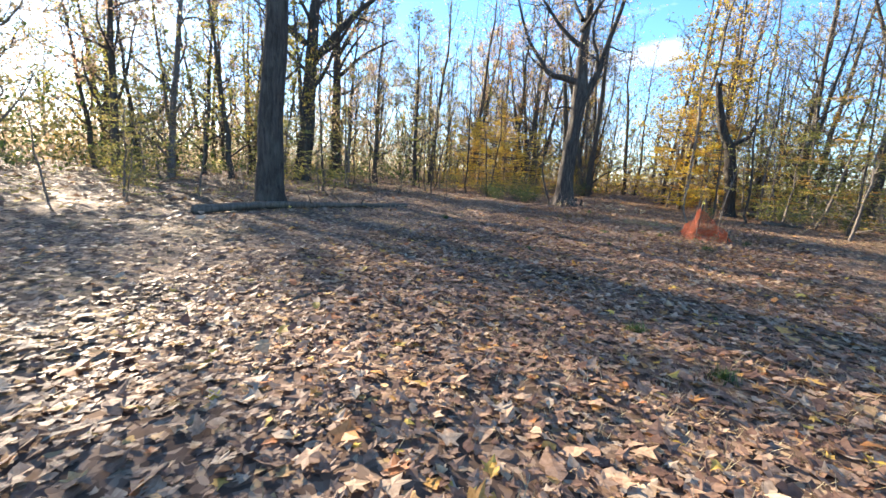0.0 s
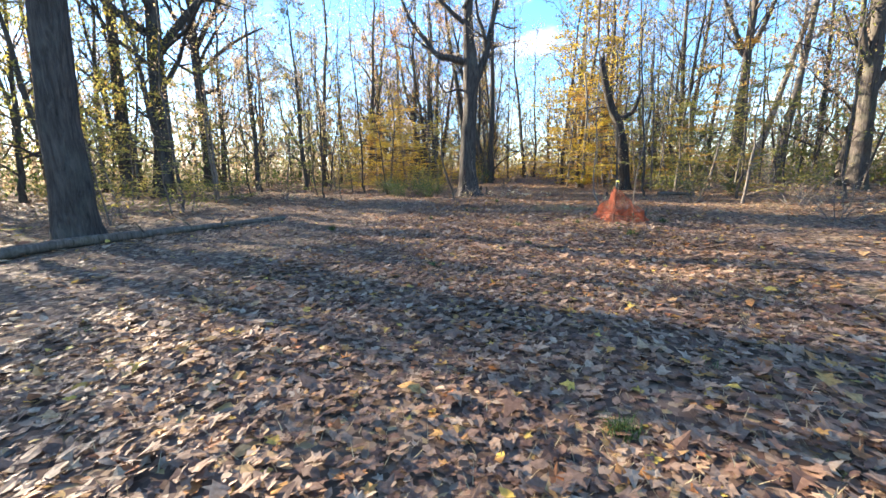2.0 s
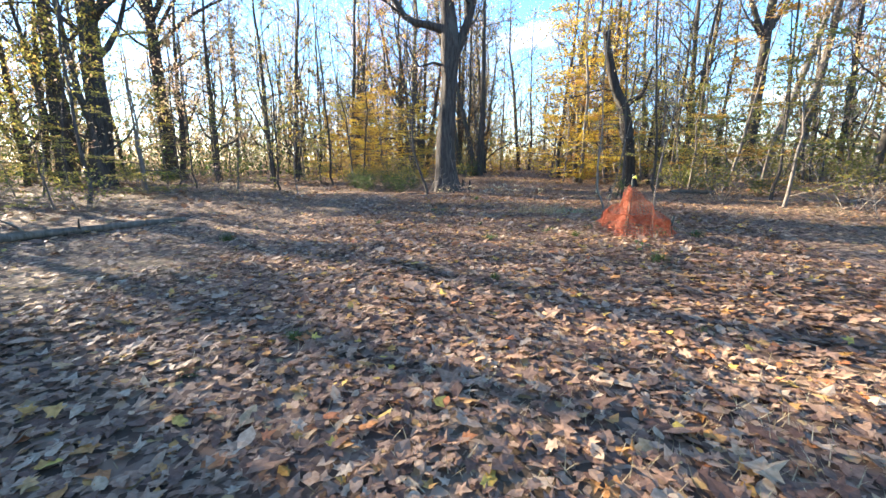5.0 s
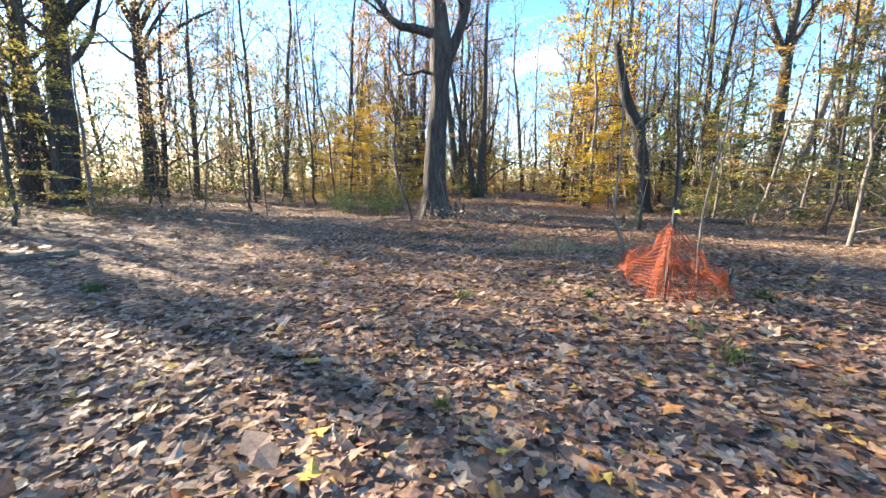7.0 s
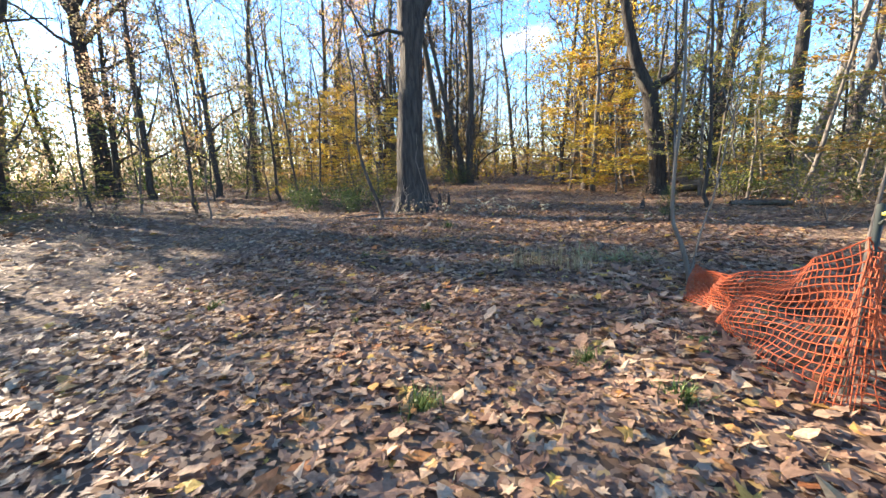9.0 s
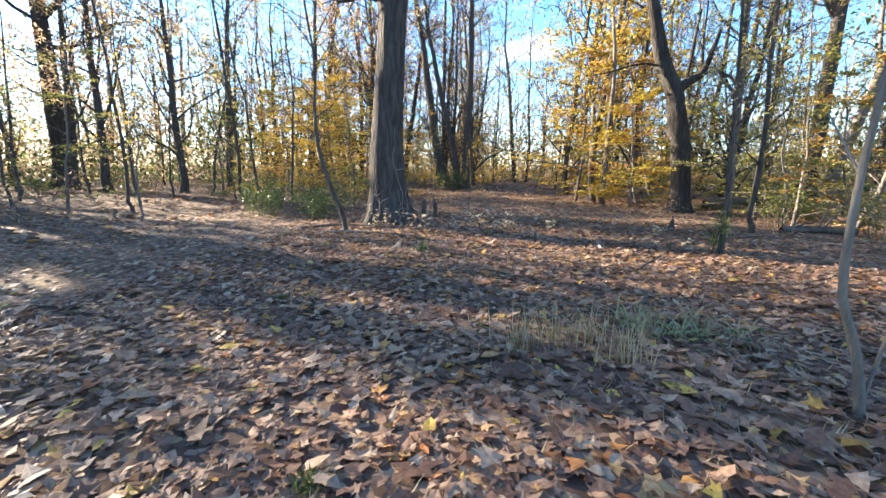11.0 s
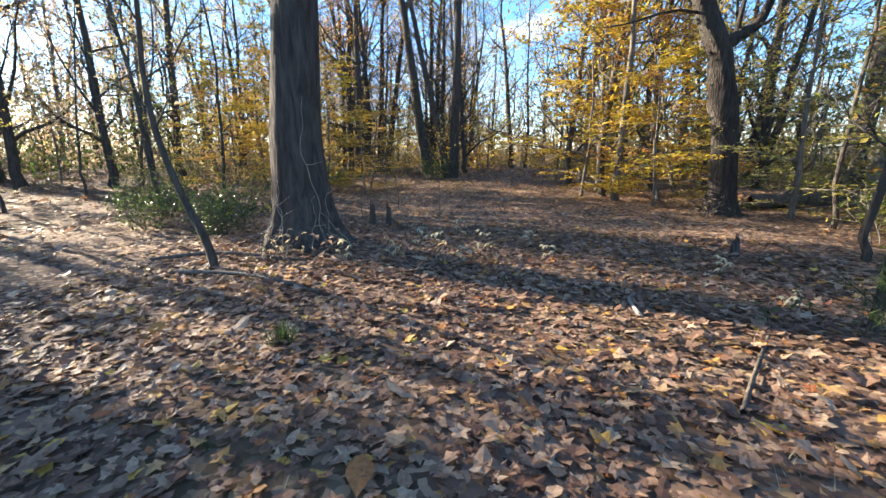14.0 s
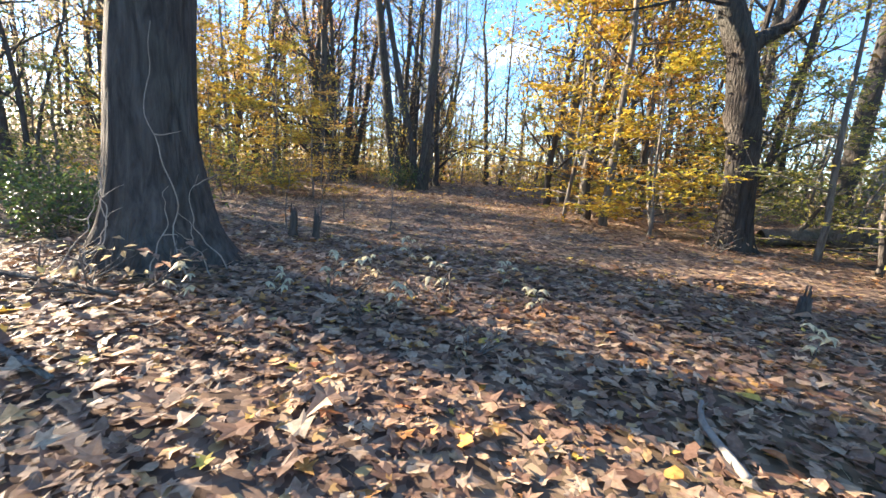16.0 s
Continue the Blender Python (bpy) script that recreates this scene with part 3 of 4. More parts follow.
tall_tree_at(21, -10.44, 9.36, 21, 0.43, 8.5, (0.9, 0.2), "thick straight oak with dark bark beside the fallen log", BARK_OAK, GREENISH, per=0.5)
tall_tree_at(22, -26.0, 23.7, 25, 0.62, 8.0, (2.0, 0.6), "broad dark oak with wide level limbs", BARK_OAK, GREENISH, 15, 8.0, 0.7, (([(0.8, 9.0), (3.2, 11.5), (5.8, 13.5), (9, 15)], 0.3), ([(0.3, 10.5), (-2.5, 13.0), (-4, 17)], 0.3)))
tall_tree_at(23, -31.45, 32.6, 25, 0.56, 10.0, (0.2, 0.1), "dark oak with spreading rising limbs", BARK_OAK, GREENISH, 16, 8.5, 0.5, (([(0.0, 10.0), (3.0, 12.4), (6.2, 13.8)], 0.22), ([(0.0, 12.0), (2.0, 15.0), (4.5, 18.5)], 0.26), ([(0.0, 12.5), (-2.0, 16.0), (-3.5, 19)], 0.24)))
tall_tree_at(24, -30.5, 24.5, 22, 0.5, 7.0, (1.2, 0.3), "dark forest tree with ascending limbs", BARK_DARK, GREENISH, 14, 6.0, 0.6)
tall_tree_at(25, -7.6, 43.7, 20, 0.31, 11.0, (0.4, 0.2), "straight slender tree with dark bark", BARK_DARK, TAN, 10, 3.0, 0.8)
tall_tree_at(26, -8.0, 43.9, 18, 0.24, 10.0, (-3.6, -1.0), "slender leaning tree growing from a shared base", BARK_DARK, TAN, 9, 2.5, 0.8)
tall_tree_at(27, -9.9, 45.7, 20, 0.36, 11.0, (-2.6, -0.8), "slightly leaning dark tree", BARK_DARK, TAN, 11, 3.2, 0.8)
for k, (dx, lx) in enumerate(((0.0, -2.5), (0.45, 1.0), (-0.4, -4.5), (0.8, 3.0))):
    tall_tree_at(30 + k, -15.5 + dx, 48.0 + 0.3 * k, 18, 0.24, 7.0, (lx, 0.4), "one of several slim stems rising from a clump", BARK_DARK, ORANGE, 10, 3.0, 0.8)
tall_tree_at(35, 13.4, 44.9, 23, 0.46, 10.0, (0.3, 0.1), "dark upright tree forking high up", BARK_DARK, TAN, 13, 5.0, 1.0, (([(0.0, 10.0), (-1.5, 13.0), (-3.5, 17.5)], 0.24), ([(0.0, 10.0), (1.6, 13.0), (2.8, 18)], 0.26)))
tall_tree_at(36, 14.9, 46.0, 20, 0.33, 10.0, (5.0, 1.6), "leaning tree with pale patched bark", BARK_SMOOTH, TAN, 10, 3.5, 0.8)
tall_tree_at(37, 16.6, 45.0, 20, 0.36, 9.0, (2.4, 0.8), "grey tree with patched bark", BARK_GREY, TAN, 10, 3.5, 0.8)
tall_tree_at(38, 14.8, 30.1, 20, 0.42, 6.0, (-0.4, 0.0), "dark tree forking into steep limbs", BARK_DARK, GREENISH, 12, 4.0, 0.8, (([(0.0, 5.0), (1.2, 7.0), (2.4, 10.5), (2.8, 15)], 0.24), ([(-0.1, 5.4), (-1.0, 8.0), (-1.4, 12.5)], 0.2)))


# ---- woodland templates ----
def forest_template(seed, H, R, first, count, length, leaf, per, mat, name="forest_tree", label="", size=(0.16, 0.28), kids=(4, 4), twig=0.02):
    rng = np.random.default_rng(seed)
    t = thing(name, 0, 0, label, "tree", "trees of the wood", 0)
    w = Geo()
    tips = []
    ln, rr = trunk(rng, w, H, R, rng.normal(0, 0.7, 2), 0.09, 9, 7, 0.4, 0.25)
    sprout(rng, w, ln, rr, count, first / H, length, 0.85, 2, tips, 4, 0.12, 0.24, 0.5, 0.5, kids, twig)
    part("trunk", w, mat, t)
    c = Geo()
    pts = leaf_points(rng, tips, per * 2.6, 0.25)
    c.leaves(pts, rng.uniform(*size, len(pts)), rng, 0.4)
    part("crown", c, leaf, t)
    return t


def understory(seed, H, R, count, length, leaf, per, mat, label, name="young_beech", low=0.03, size=(0.13, 0.22), flat=0.72, kids=(8, 4)):
    """A young tree with level sprays of leaves from low down."""
    rng = np.random.default_rng(seed)
    t = thing(name, 0, 0, label, "tree", "young trees under the wood", 0)
    w = Geo()
    tips = []
    ln, rr = trunk(rng, w, H, R, rng.normal(0, 0.35, 2), 0.05, 8, 7, 0.3, 0.15)
    sprout(rng, w, ln, rr, count, low, length, 1.4, 1, tips, 4, 0.0, 0.07, 0.4, 0.55, kids, 0.007, 0.1)
    part("trunk", w, mat, t)
    c = Geo()
    pts = leaf_points(rng, tips, per * 2.7, 0.15, 0.1)
    c.leaves(pts, rng.uniform(*size, len(pts)), rng, flat)
    part("crown", c, leaf, t)
    return t


def thicket(seed, n, H, leaf, per, label, mat=BARK_GREY, name="shrub", size=(0.07, 0.13), spread=0.5):
    rng = np.random.default_rng(seed)
    t = thing(name, 0, 0, label, "shrub", "shrubs on the forest floor", 0)
    tips = []
    for k in range(n):
        w = Geo()
        a = rng.uniform(0, 6.28)
        ln = wander(rng, (math.cos(a) * 0.15, math.sin(a) * 0.15, -0.05), (math.cos(a) * spread, math.sin(a) * spread, 1), H * rng.uniform(0.6, 1.1), 5, 0.14)
        rr = np.linspace(0.012, 0.005, 6)
        w.tube(ln, rr, 4)
        sprout(rng, w, ln, rr, 6, 0.2, H * 0.45, 0.9, 0, tips, 3, 0.0, 0.2, 0.6, 0.3)
        part("stem", w, mat, t)
    c = Geo()
    pts = leaf_points(rng, tips, per * 1.6, 0.10)
    c.leaves(pts, rng.uniform(*size, len(pts)), rng, 0.55)
    part("foliage", c, leaf, t)
    return t


TALL = [
    forest_template(101, 19, 0.21, 3.6, 22, 5.6, TAN, 1.7, BARK_DARK, label="tall forest tree with thin tan leaves", size=(0.10, 0.18)),
    forest_template(102, 20, 0.24, 4.2, 22, 6.0, GREENISH, 1.7, BARK_DARK, label="tall forest tree with thinning yellow-green leaves", size=(0.10, 0.18)),
    forest_template(103, 17, 0.16, 3.2, 20, 4.8, ORANGE, 2.2, BARK_DARK, label="slim forest tree with sparse orange leaves", size=(0.10, 0.18)),
    forest_template(104, 20, 0.19, 3.6, 23, 5.4, TAN, 1.0, BARK_GREY, label="nearly leafless grey forest tree", size=(0.12, 0.2)),
    forest_template(105, 16, 0.13, 3.0, 20, 4.4, YELLOW, 2.4, BARK_DARK, label="slim forest tree with yellow leaves", size=(0.12, 0.2)),
]
CANOPY = [
    forest_template(106, 18, 0.24, 5.0, 18, 5.8, TAN, 3.6, BARK_DARK, label="broad forest tree still holding many tan leaves", size=(0.16, 0.29)),
    forest_template(107, 17, 0.22, 4.6, 18, 5.4, GREENISH, 3.6, BARK_DARK, label="broad forest tree holding yellow-green leaves", size=(0.16, 0.29)),
]
POLES = [
    forest_template(111, 9, 0.045, 2.5, 9, 1.3, GREENISH, 0.5, BARK_DARK, "sapling", "thin bare sapling pole", (0.08, 0.13), (4, 3), 0.006),
    forest_template(112, 11, 0.06, 3.0, 10, 1.5, TAN, 0.5, BARK_DARK, "sapling", "thin dark sapling with few leaves", (0.08, 0.13), (4, 3), 0.006),
    forest_template(113, 6, 0.03, 1.2, 9, 1.0, YELLOW, 0.9, BARK_GREY, "sapling", "thin sapling with a few yellow leaves", (0.08, 0.13), (4, 3), 0.006),
]
UNDER = [
    understory(121, 7.5, 0.07, 15, 3.2, GREENISH, 6.0, BARK_GREY, "young beech with level sprays of yellow-green leaves", size=(0.08, 0.13), flat=0.9),
    understory(122, 5.0, 0.05, 12, 2.5, GREENISH, 6.0, BARK_GREY, "low young beech with yellow-green leaves", size=(0.08, 0.13), flat=0.9),
    understory(123, 8.0, 0.09, 15, 3.3, YELLOW, 9.0, BARK_GREY, "young beech glowing with golden yellow leaves", size=(0.09, 0.155), flat=0.9),
    understory(124, 5.0, 0.05, 12, 2.7, YELLOW, 10.5, BARK_GREY, "low young beech with yellow leaves", size=(0.09, 0.155), flat=0.9),
    understory(125, 6.5, 0.07, 13, 2.8, ORANGE, 8.2, BARK_GREY, "young beech with rusty orange leaves", size=(0.09, 0.155), flat=0.9),
]
SHRUBS = [
    thicket(131, 7, 1.3, GREENISH, 5.0, "leafy shrub with yellow-green leaves"),
    thicket(132, 8, 0.9, GREEN, 11.0, "low honeysuckle shrub with glossy green leaves", size=(0.05, 0.1)),
    thicket(133, 6, 1.5, TAN, 0.8, "bare twiggy shrub with withered leaves", spread=0.8),
    thicket(134, 5, 0.5, TAN, 0.5, "low tangle of bare stems", spread=1.2),
]
placed_first = set()


def place(rng, template, x, y, scale=1.0, turn=None, lean=1.2):
    """The template itself goes to its first place, copies to the others."""
    m = pose(x, y, float(height(x, y)), rng.normal(0, lean), rng.normal(0, lean), rng.uniform(0, 360) if turn is None else turn)
    if template.name not in placed_first:
        placed_first.add(template.name)
        ob = template
        ob.matrix_basis = m
    else:
        ob = copy_thing(template, m)
    ob.scale = (scale, scale, scale * rng.uniform(0.92, 1.1))
    return ob


def clear_of_walk(x, y):
    """True where trees may stand: off the glade and the ride beyond it."""
    c = float(walk_line_x(y)) if y < 35 else -4.0 - (y - 35) * 0.1
    if y < -2:
        return math.hypot(x - 2, y) > 9
    left = np.interp(y, [-5, 12, 18, 24, 30, 45, 60], [12, 13, 11, 8, 4.6, 3.0, 0])
    right = np.interp(y, [-5, 8, 16, 22, 27, 33, 45, 60], [10, 9, 7.5, 6.2, 5.0, 4.5, 3.0, 0])
    return x < c - left or x > c + right


GAPS = ((0.4, 22.3, 3.0), (1.5, 14.2, 2.4), (2.0, 9.2, 1.6), (0.6, 3.0, 1.8), (-3.0, 2.6, 1.0), (-2.0, 30.0, 3.2), (-7.0, 37.0, 3.0), (1.0, 38.0, 2.5))


SUN_WAY = Vector((SUN.x, SUN.y)).normalized()


def in_gap(x, y, share):
    """True where a tree would close one of the gaps in the wood that let the low sun onto the glade."""
    for gx, gy, half in GAPS:
        dx, dy = x - gx, y - gy
        on = dx * SUN_WAY.x + dy * SUN_WAY.y
        across = abs(dx * SUN_WAY.y - dy * SUN_WAY.x)
        if on > 0 and across < (half * share if on > 14 else 0.6) and on < 58:
            return True
    return False


HERO = [(-10.4, 9.4), (-26, 23.7), (-31.5, 32.6), (-4.5, 24.1), (3.7, 30.9), (-7.7, 43.7), (-9.9, 45.7), (13.4, 44.9), (14.9, 46), (14.8, 30.1), (1.3, 33.2)]


def wood():
    rng = np.random.default_rng(77)
    spots = list(HERO)

    def free(x, y, gap):
        return all((x - a) ** 2 + (y - b) ** 2 > gap * gap for a, b in spots)

    def fill(count, templates, weights, x0, x1, y0, y1, gap, smin, smax, lean=1.2, test=None):
        done = tries = 0
        while done < count and tries < count * 30:
            tries += 1
            x, y = rng.uniform(x0, x1), rng.uniform(y0, y1)
            if (x < -4 and in_gap(x, y, 1.0 if templates is CANOPY else 0.4 if templates is TALL else 0.2)) or not clear_of_walk(x, y) or not free(x, y, gap) or (test and not test(x, y)):
                continue
            spots.append((x, y))
            place(rng, templates[rng.choice(len(templates), p=weights)], x, y, rng.uniform(smin, smax), None, lean)
            done += 1

    # lanes of broad crowns added to shade the glade between its sunlit lanes, then the wood on the sunny side, ahead,
    # and on the shaded side
    cross_x, cross_y = SUN_WAY.y, -SUN_WAY.x
    for lane in (-1.0, 6.0, 7.2, 11.2, 12.4, 16.8, 24.7, 26.2):
        for on in (28, 35, 43):
            across = lane + rng.uniform(-0.5, 0.5)
            x, y = on * SUN_WAY.x + across * cross_x + rng.uniform(-1.5, 1.5), on * SUN_WAY.y + across * cross_y
            if free(x, y, 2.0):
                spots.append((x, y))
                place(rng, CANOPY[int(rng.integers(0, 2))], x, y, rng.uniform(0.8, 1.0), None, 1.0)
    fill(22, CANOPY, (0.5, 0.5), -62, -21, -8, 60, 3.4, 0.85, 1.15, 1.0, lambda x, y: x < -24 or y < 4 or y > 38)
    fill(30, TALL, (0.3, 0.3, 0.08, 0.27, 0.05), -66, -14, -8, 66, 2.2, 0.8, 1.25, 1.0, lambda x, y: x < -21 or y < 4 or y > 36)
    fill(38, TALL, (0.28, 0.16, 0.24, 0.16, 0.16), -30, 12, 40, 82, 1.8, 0.8, 1.2, 1.0)
    fill(22, TALL, (0.34, 0.2, 0.16, 0.2, 0.1), -46, -13, 39, 82, 1.8, 0.8, 1.1, 1.0)
    fill(32, TALL, (0.3, 0.22, 0.12, 0.31, 0.05), 6, 42, 10, 70, 2.0, 0.8, 1.2, 1.0, lambda x, y: x > 10 or y > 31)
    fill(10, CANOPY, (0.45, 0.55), 14, 46, 22, 70, 3.4, 0.85, 1.15, 1.0)
    fill(9, TALL, (0.3, 0.3, 0.1, 0.2, 0.1), -25, 28, -30, -8, 3.5, 0.9, 1.2)
    fill(20, POLES, (0.4, 0.4, 0.2), -34, -6, 14, 50, 1.0, 0.8, 1.3, 1.4)
    fill(20, POLES, (0.4, 0.4, 0.2), 4, 28, 18, 50, 1.0, 0.8, 1.3, 1.4)
    fill(26, UNDER, (0.45, 0.45, 0.02, 0.04, 0.04), 5, 34, 20, 52, 1.6, 0.7, 1.2)
    fill(26, UNDER, (0.35, 0.5, 0.03, 0.08, 0.04), -45, -13, 8, 48, 2.0, 0.6, 1.0)
    fill(22, UNDER, (0.1, 0.15, 0.2, 0.25, 0.3), -32, 8, 42, 75, 2.0, 0.8, 1.2)
    fill(50, SHRUBS, (0.4, 0.2, 0.3, 0.1), -42, -9, 6, 48, 1.0, 0.8, 1.5)
    fill(40, SHRUBS, (0.5, 0.15, 0.25, 0.1), 6, 32, 14, 50, 1.0, 0.8, 1.4)
    fill(30, SHRUBS, (0.4, 0.05, 0.45, 0.1), -30, 8, 40, 70, 1.2, 1.0, 1.8)


wood()


def golden_beeches():
    """The yellow and orange young trees that stand out along the ride, and green ones beside the glade."""
    rng = np.random.default_rng(41)
    # the green ones at x below -12 are added to shade the left ground
    for kind, x, y, s in ((2, 1.3, 33.2, 1.35), (3, 0.2, 34.6, 1.3), (4, 2.7, 33.6, 1.0), (2, 0.9, 37.5, 1.5), (3, 2.2, 31.6, 0.9), (4, 3.6, 35.5, 1.1), (2, 3.4, 39.5, 1.3),
                          (2, -12.6, 34.6, 0.95), (3, -10.6, 34.2, 1.05), (4, -9.2, 35.6, 0.75), (3, -14.6, 36.0, 1.2), (2, -15.5, 41.0, 1.0), (4, -17.5, 44.0, 1.0), (3, -8.2, 33.2, 0.7),
                          (3, -14.5, 33.1, 1.05), (2, -13.2, 33.4, 0.75), (4, -16.2, 34.0, 0.85), (3, -12.0, 32.6, 0.8), (3, -17.6, 36.4, 1.1), (4, -1.2, 44.0, 1.1), (0, 5.2, 30.5, 1.0), (1, 6.0, 28.0, 1.0), (0, 7.4, 31.0, 1.0), (1, 8.6, 27.5, 1.1), (1, 4.6, 33.0, 1.0), (0, -17.0, 19.6, 0.9), (1, -13.2, 4.4, 0.62), (1, -13.8, 6.4, 0.68), (1, -12.9, 8.3, 0.6), (1, -14.2, 2.6, 0.7), (1, -12.8, 11.6, 0.6), (1, -13.4, 14.2, 0.62), (1, -12.6, 6.0, 0.5)):
        place(rng, UNDER[kind], x, y, s)
    for kind, x, y, s in ((4, 1.0, 35.5, 1.15), (4, 2.9, 37.0, 1.2), (2, -13.5, 44.0, 1.1), (2, -9.8, 49.5, 1.1), (4, -0.4, 40.0, 1.1)):
        place(rng, TALL[kind], x, y, s)


golden_beeches()


def saplings():
    rng = np.random.default_rng(42)
    for kind, x, y, s in ((0, -14.5, 24.9, 1.0), (1, -17.5, 30.8, 1.0), (1, -13.0, 28.2, 1.1), (1, -13.2, 23.7, 0.9), (0, -18.0, 23.1, 1.0),
                          (0, -10.2, 26.0, 1.0), (1, -11.6, 29.5, 0.9), (2, -7.4, 27.5, 0.9), (2, 5.6, 27.4, 1.0), (2, -5.0, 27.1, 0.4), (2, -4.6, 27.6, 0.45), (2, -5.1, 29.6, 0.4), (2, -3.4, 28.3, 0.4)):
        place(rng, POLES[kind], x, y, s)
    for kind, x, y, s in ((1, -6.6, 24.6, 0.9), (1, -7.6, 25.2, 1.1), (1, -8.8, 24.6, 1.0), (1, -9.8, 25.6, 1.1), (0, -7.0, 26.4, 0.9), (0, -9.0, 27.6, 1.1), (2, -11.0, 18.6, 0.8), (3, -3.9, 23.2, 1.2), (3, -4.4, 23.0, 1.0),
                          (0, 5.4, 27.4, 1.0), (0, 6.6, 25.6, 1.1), (2, 5.8, 22.6, 1.0), (1, 6.4, 29.2, 1.0), (3, 3.0, 30.0, 1.2), (2, -10.2, 30.0, 1.0), (3, -1.7, 23.6, 0.7), (3, -1.2, 24.3, 0.8), (3, -2.3, 24.2, 0.8), (3, -0.8, 23.2, 0.6)):
        place(rng, SHRUBS[kind], x, y, s)


saplings()


# ---- the orange safety net round a seedling ----
def safety_net():
    rng = np.random.default_rng(9)
    t = thing("safety_net_enclosure", 2.12, 14.47, "sagging orange plastic safety netting tied round green steel stakes", "safety net", z=0)
    L, A, B, C = np.array([-0.3, 2.15, 0]), np.array([0.0, 0.0, 0]), np.array([0.78, 0.42, 0]), np.array([0.6, 1.6, 0])
    spans = ((L, A, 0.32, 1.0, 46), (A, B, 1.0, 0.34, 22), (B, C, 0.34, 0.3, 24), (C, L, 0.3, 0.32, 22))
    for P, Q, h0, h1, cells in spans:
        g = Geo()
        rows = 18
        out = unit(np.cross(Q - P, [0, 0, 1]))
        us = np.linspace(0, 1, cells + 1)

        def at(u, v):
            u = min(max(u, 0.0), 1.0)
            sag = 4 * u * (1 - u)
            top = h0 + (h1 - h0) * u ** 1.25 - 0.09 * sag
            crumple = 0.05 * math.sin(9 * u + 5 * v) + 0.04 * math.sin(17 * u - 7 * v)
            lean = 0.20 * (1 - v) * (0.4 + sag) + crumple * (0.3 + sag)
            p = P + (Q - P) * u + out * lean
            return np.array([p[0], p[1], 0.02 + top * v + 0.012 * math.sin(23 * u + v * 9)])
        for r in range(rows):
            g.tube(np.array([at(u, r / (rows - 1)) for u in us]), np.full(cells + 1, 0.005), 4)
        for u in us:
            g.tube(np.array([at(u + 0.006 * math.sin(v * 30), v) for v in np.linspace(0, 1, rows)]), np.full(rows, 0.0042), 4)
        part("netting", g, NET_ORANGE, t)
    for (p, h, lean) in ((A, 1.2, 0.04), (B, 0.42, 0.06)):
        g = Geo()
        base = p + np.array([0, 0, -0.2])
        top = p + np.array([lean, 0.05, h])
        g.tube(np.array([base, top]), [0.022, 0.022], 4)
        for z in np.linspace(0.25, h - 0.1, 6):
            q = p + np.array([lean, 0.05, 0]) * (z / h) + np.array([0, -0.02, z])
            g.tube(np.array([q, q + np.array([0, -0.02, 0.02])]), [0.012, 0.008], 5)
        part("stake", g, STAKE_GREEN, t, "dark green studded steel stake")
    # the bunched flap that hangs from the front stake
    g = Geo()
    for k in range(9):
        x = -0.10 + 0.022 * k
        pts = [(x * (0.4 + 0.9 * (1 - v)) - 0.10 * (1 - v), -0.06 - 0.10 * (1 - v) + 0.02 * math.sin(k + v * 6), 0.03 + 0.93 * v) for v in np.linspace(0, 1, 10)]
        g.tube(np.array(pts), np.full(10, 0.004), 4)
    for v in np.linspace(0.03, 0.97, 17):
        pts = [((-0.10 + 0.022 * k) * (0.4 + 0.9 * (1 - v)) - 0.10 * (1 - v), -0.07 - 0.10 * (1 - v) + 0.02 * math.sin(k + v * 6), 0.03 + 0.93 * v) for k in range(9)]
        g.tube(np.array(pts), np.full(9, 0.004), 4)
    part("flap", g, NET_ORANGE, t, "bunched end of the netting")
    g = Geo()
    g.tube(np.array([(0.04, 0.03, 1.15), (0.07, 0.0, 1.17), (0.09, -0.02, 1.13)]), [0.012, 0.022, 0.008], 6)
    part("ribbon", g, TIE, t, "yellow marking ribbon")


safety_net()


def bent_sapling():
    rng = np.random.default_rng(14)
    t = thing("bent_sapling", 1.86, 17.1, "pale-barked sapling with a sharp bend and two stems", "tree")
    w = Geo()
    tips = []
    limb(rng, w, [(0.05, -0.1), (0.0, 0.2), (-0.10, 0.5), (-0.22, 0.8), (-0.24, 1.4), (-0.2, 2.2), (-0.25, 3.2), (-0.2, 4.6)], 0.032, 0.01, tips, 18, 8, 5, 0.8, 0, 0.5, own=t, mat=BARK_PALE, name="stem")
    limb(rng, w, [(0.04, 0.1), (0.12, 0.6), (0.25, 1.1), (0.35, 1.8), (0.5, 2.6)], 0.013, 0.005, tips, 12, 6, 3, 0.5, 0, 0.5, own=t, mat=BARK_PALE, name="stem")
    c = Geo()
    pts = leaf_points(rng, tips, 1.2, 0.06)
    c.leaves(pts, rng.uniform(0.06, 0.1, len(pts)), rng, 0.6)
    part("crown", c, GREENISH, t, "few yellow-green leaves")
    t2 = thing("sapling", 2.75, 15.6, "thin pale sapling inside the netting", "tree")
    w = Geo()
    tips = []
    limb(rng, w, [(0.0, -0.1), (-0.05, 0.7), (0.02, 1.5), (0.15, 2.2), (0.2, 3.2), (0.35, 4.4)], 0.018, 0.006, tips, 14, 6, 6, 0.7, 0, 0.4)
    part("trunk", w, BARK_GREY, t2)
    c = Geo()
    pts = leaf_points(rng, tips, 1.0, 0.06)
    c.leaves(pts, rng.uniform(0.06, 0.1, len(pts)), rng, 0.6)
    part("crown", c, GREENISH, t2)


bent_sapling()


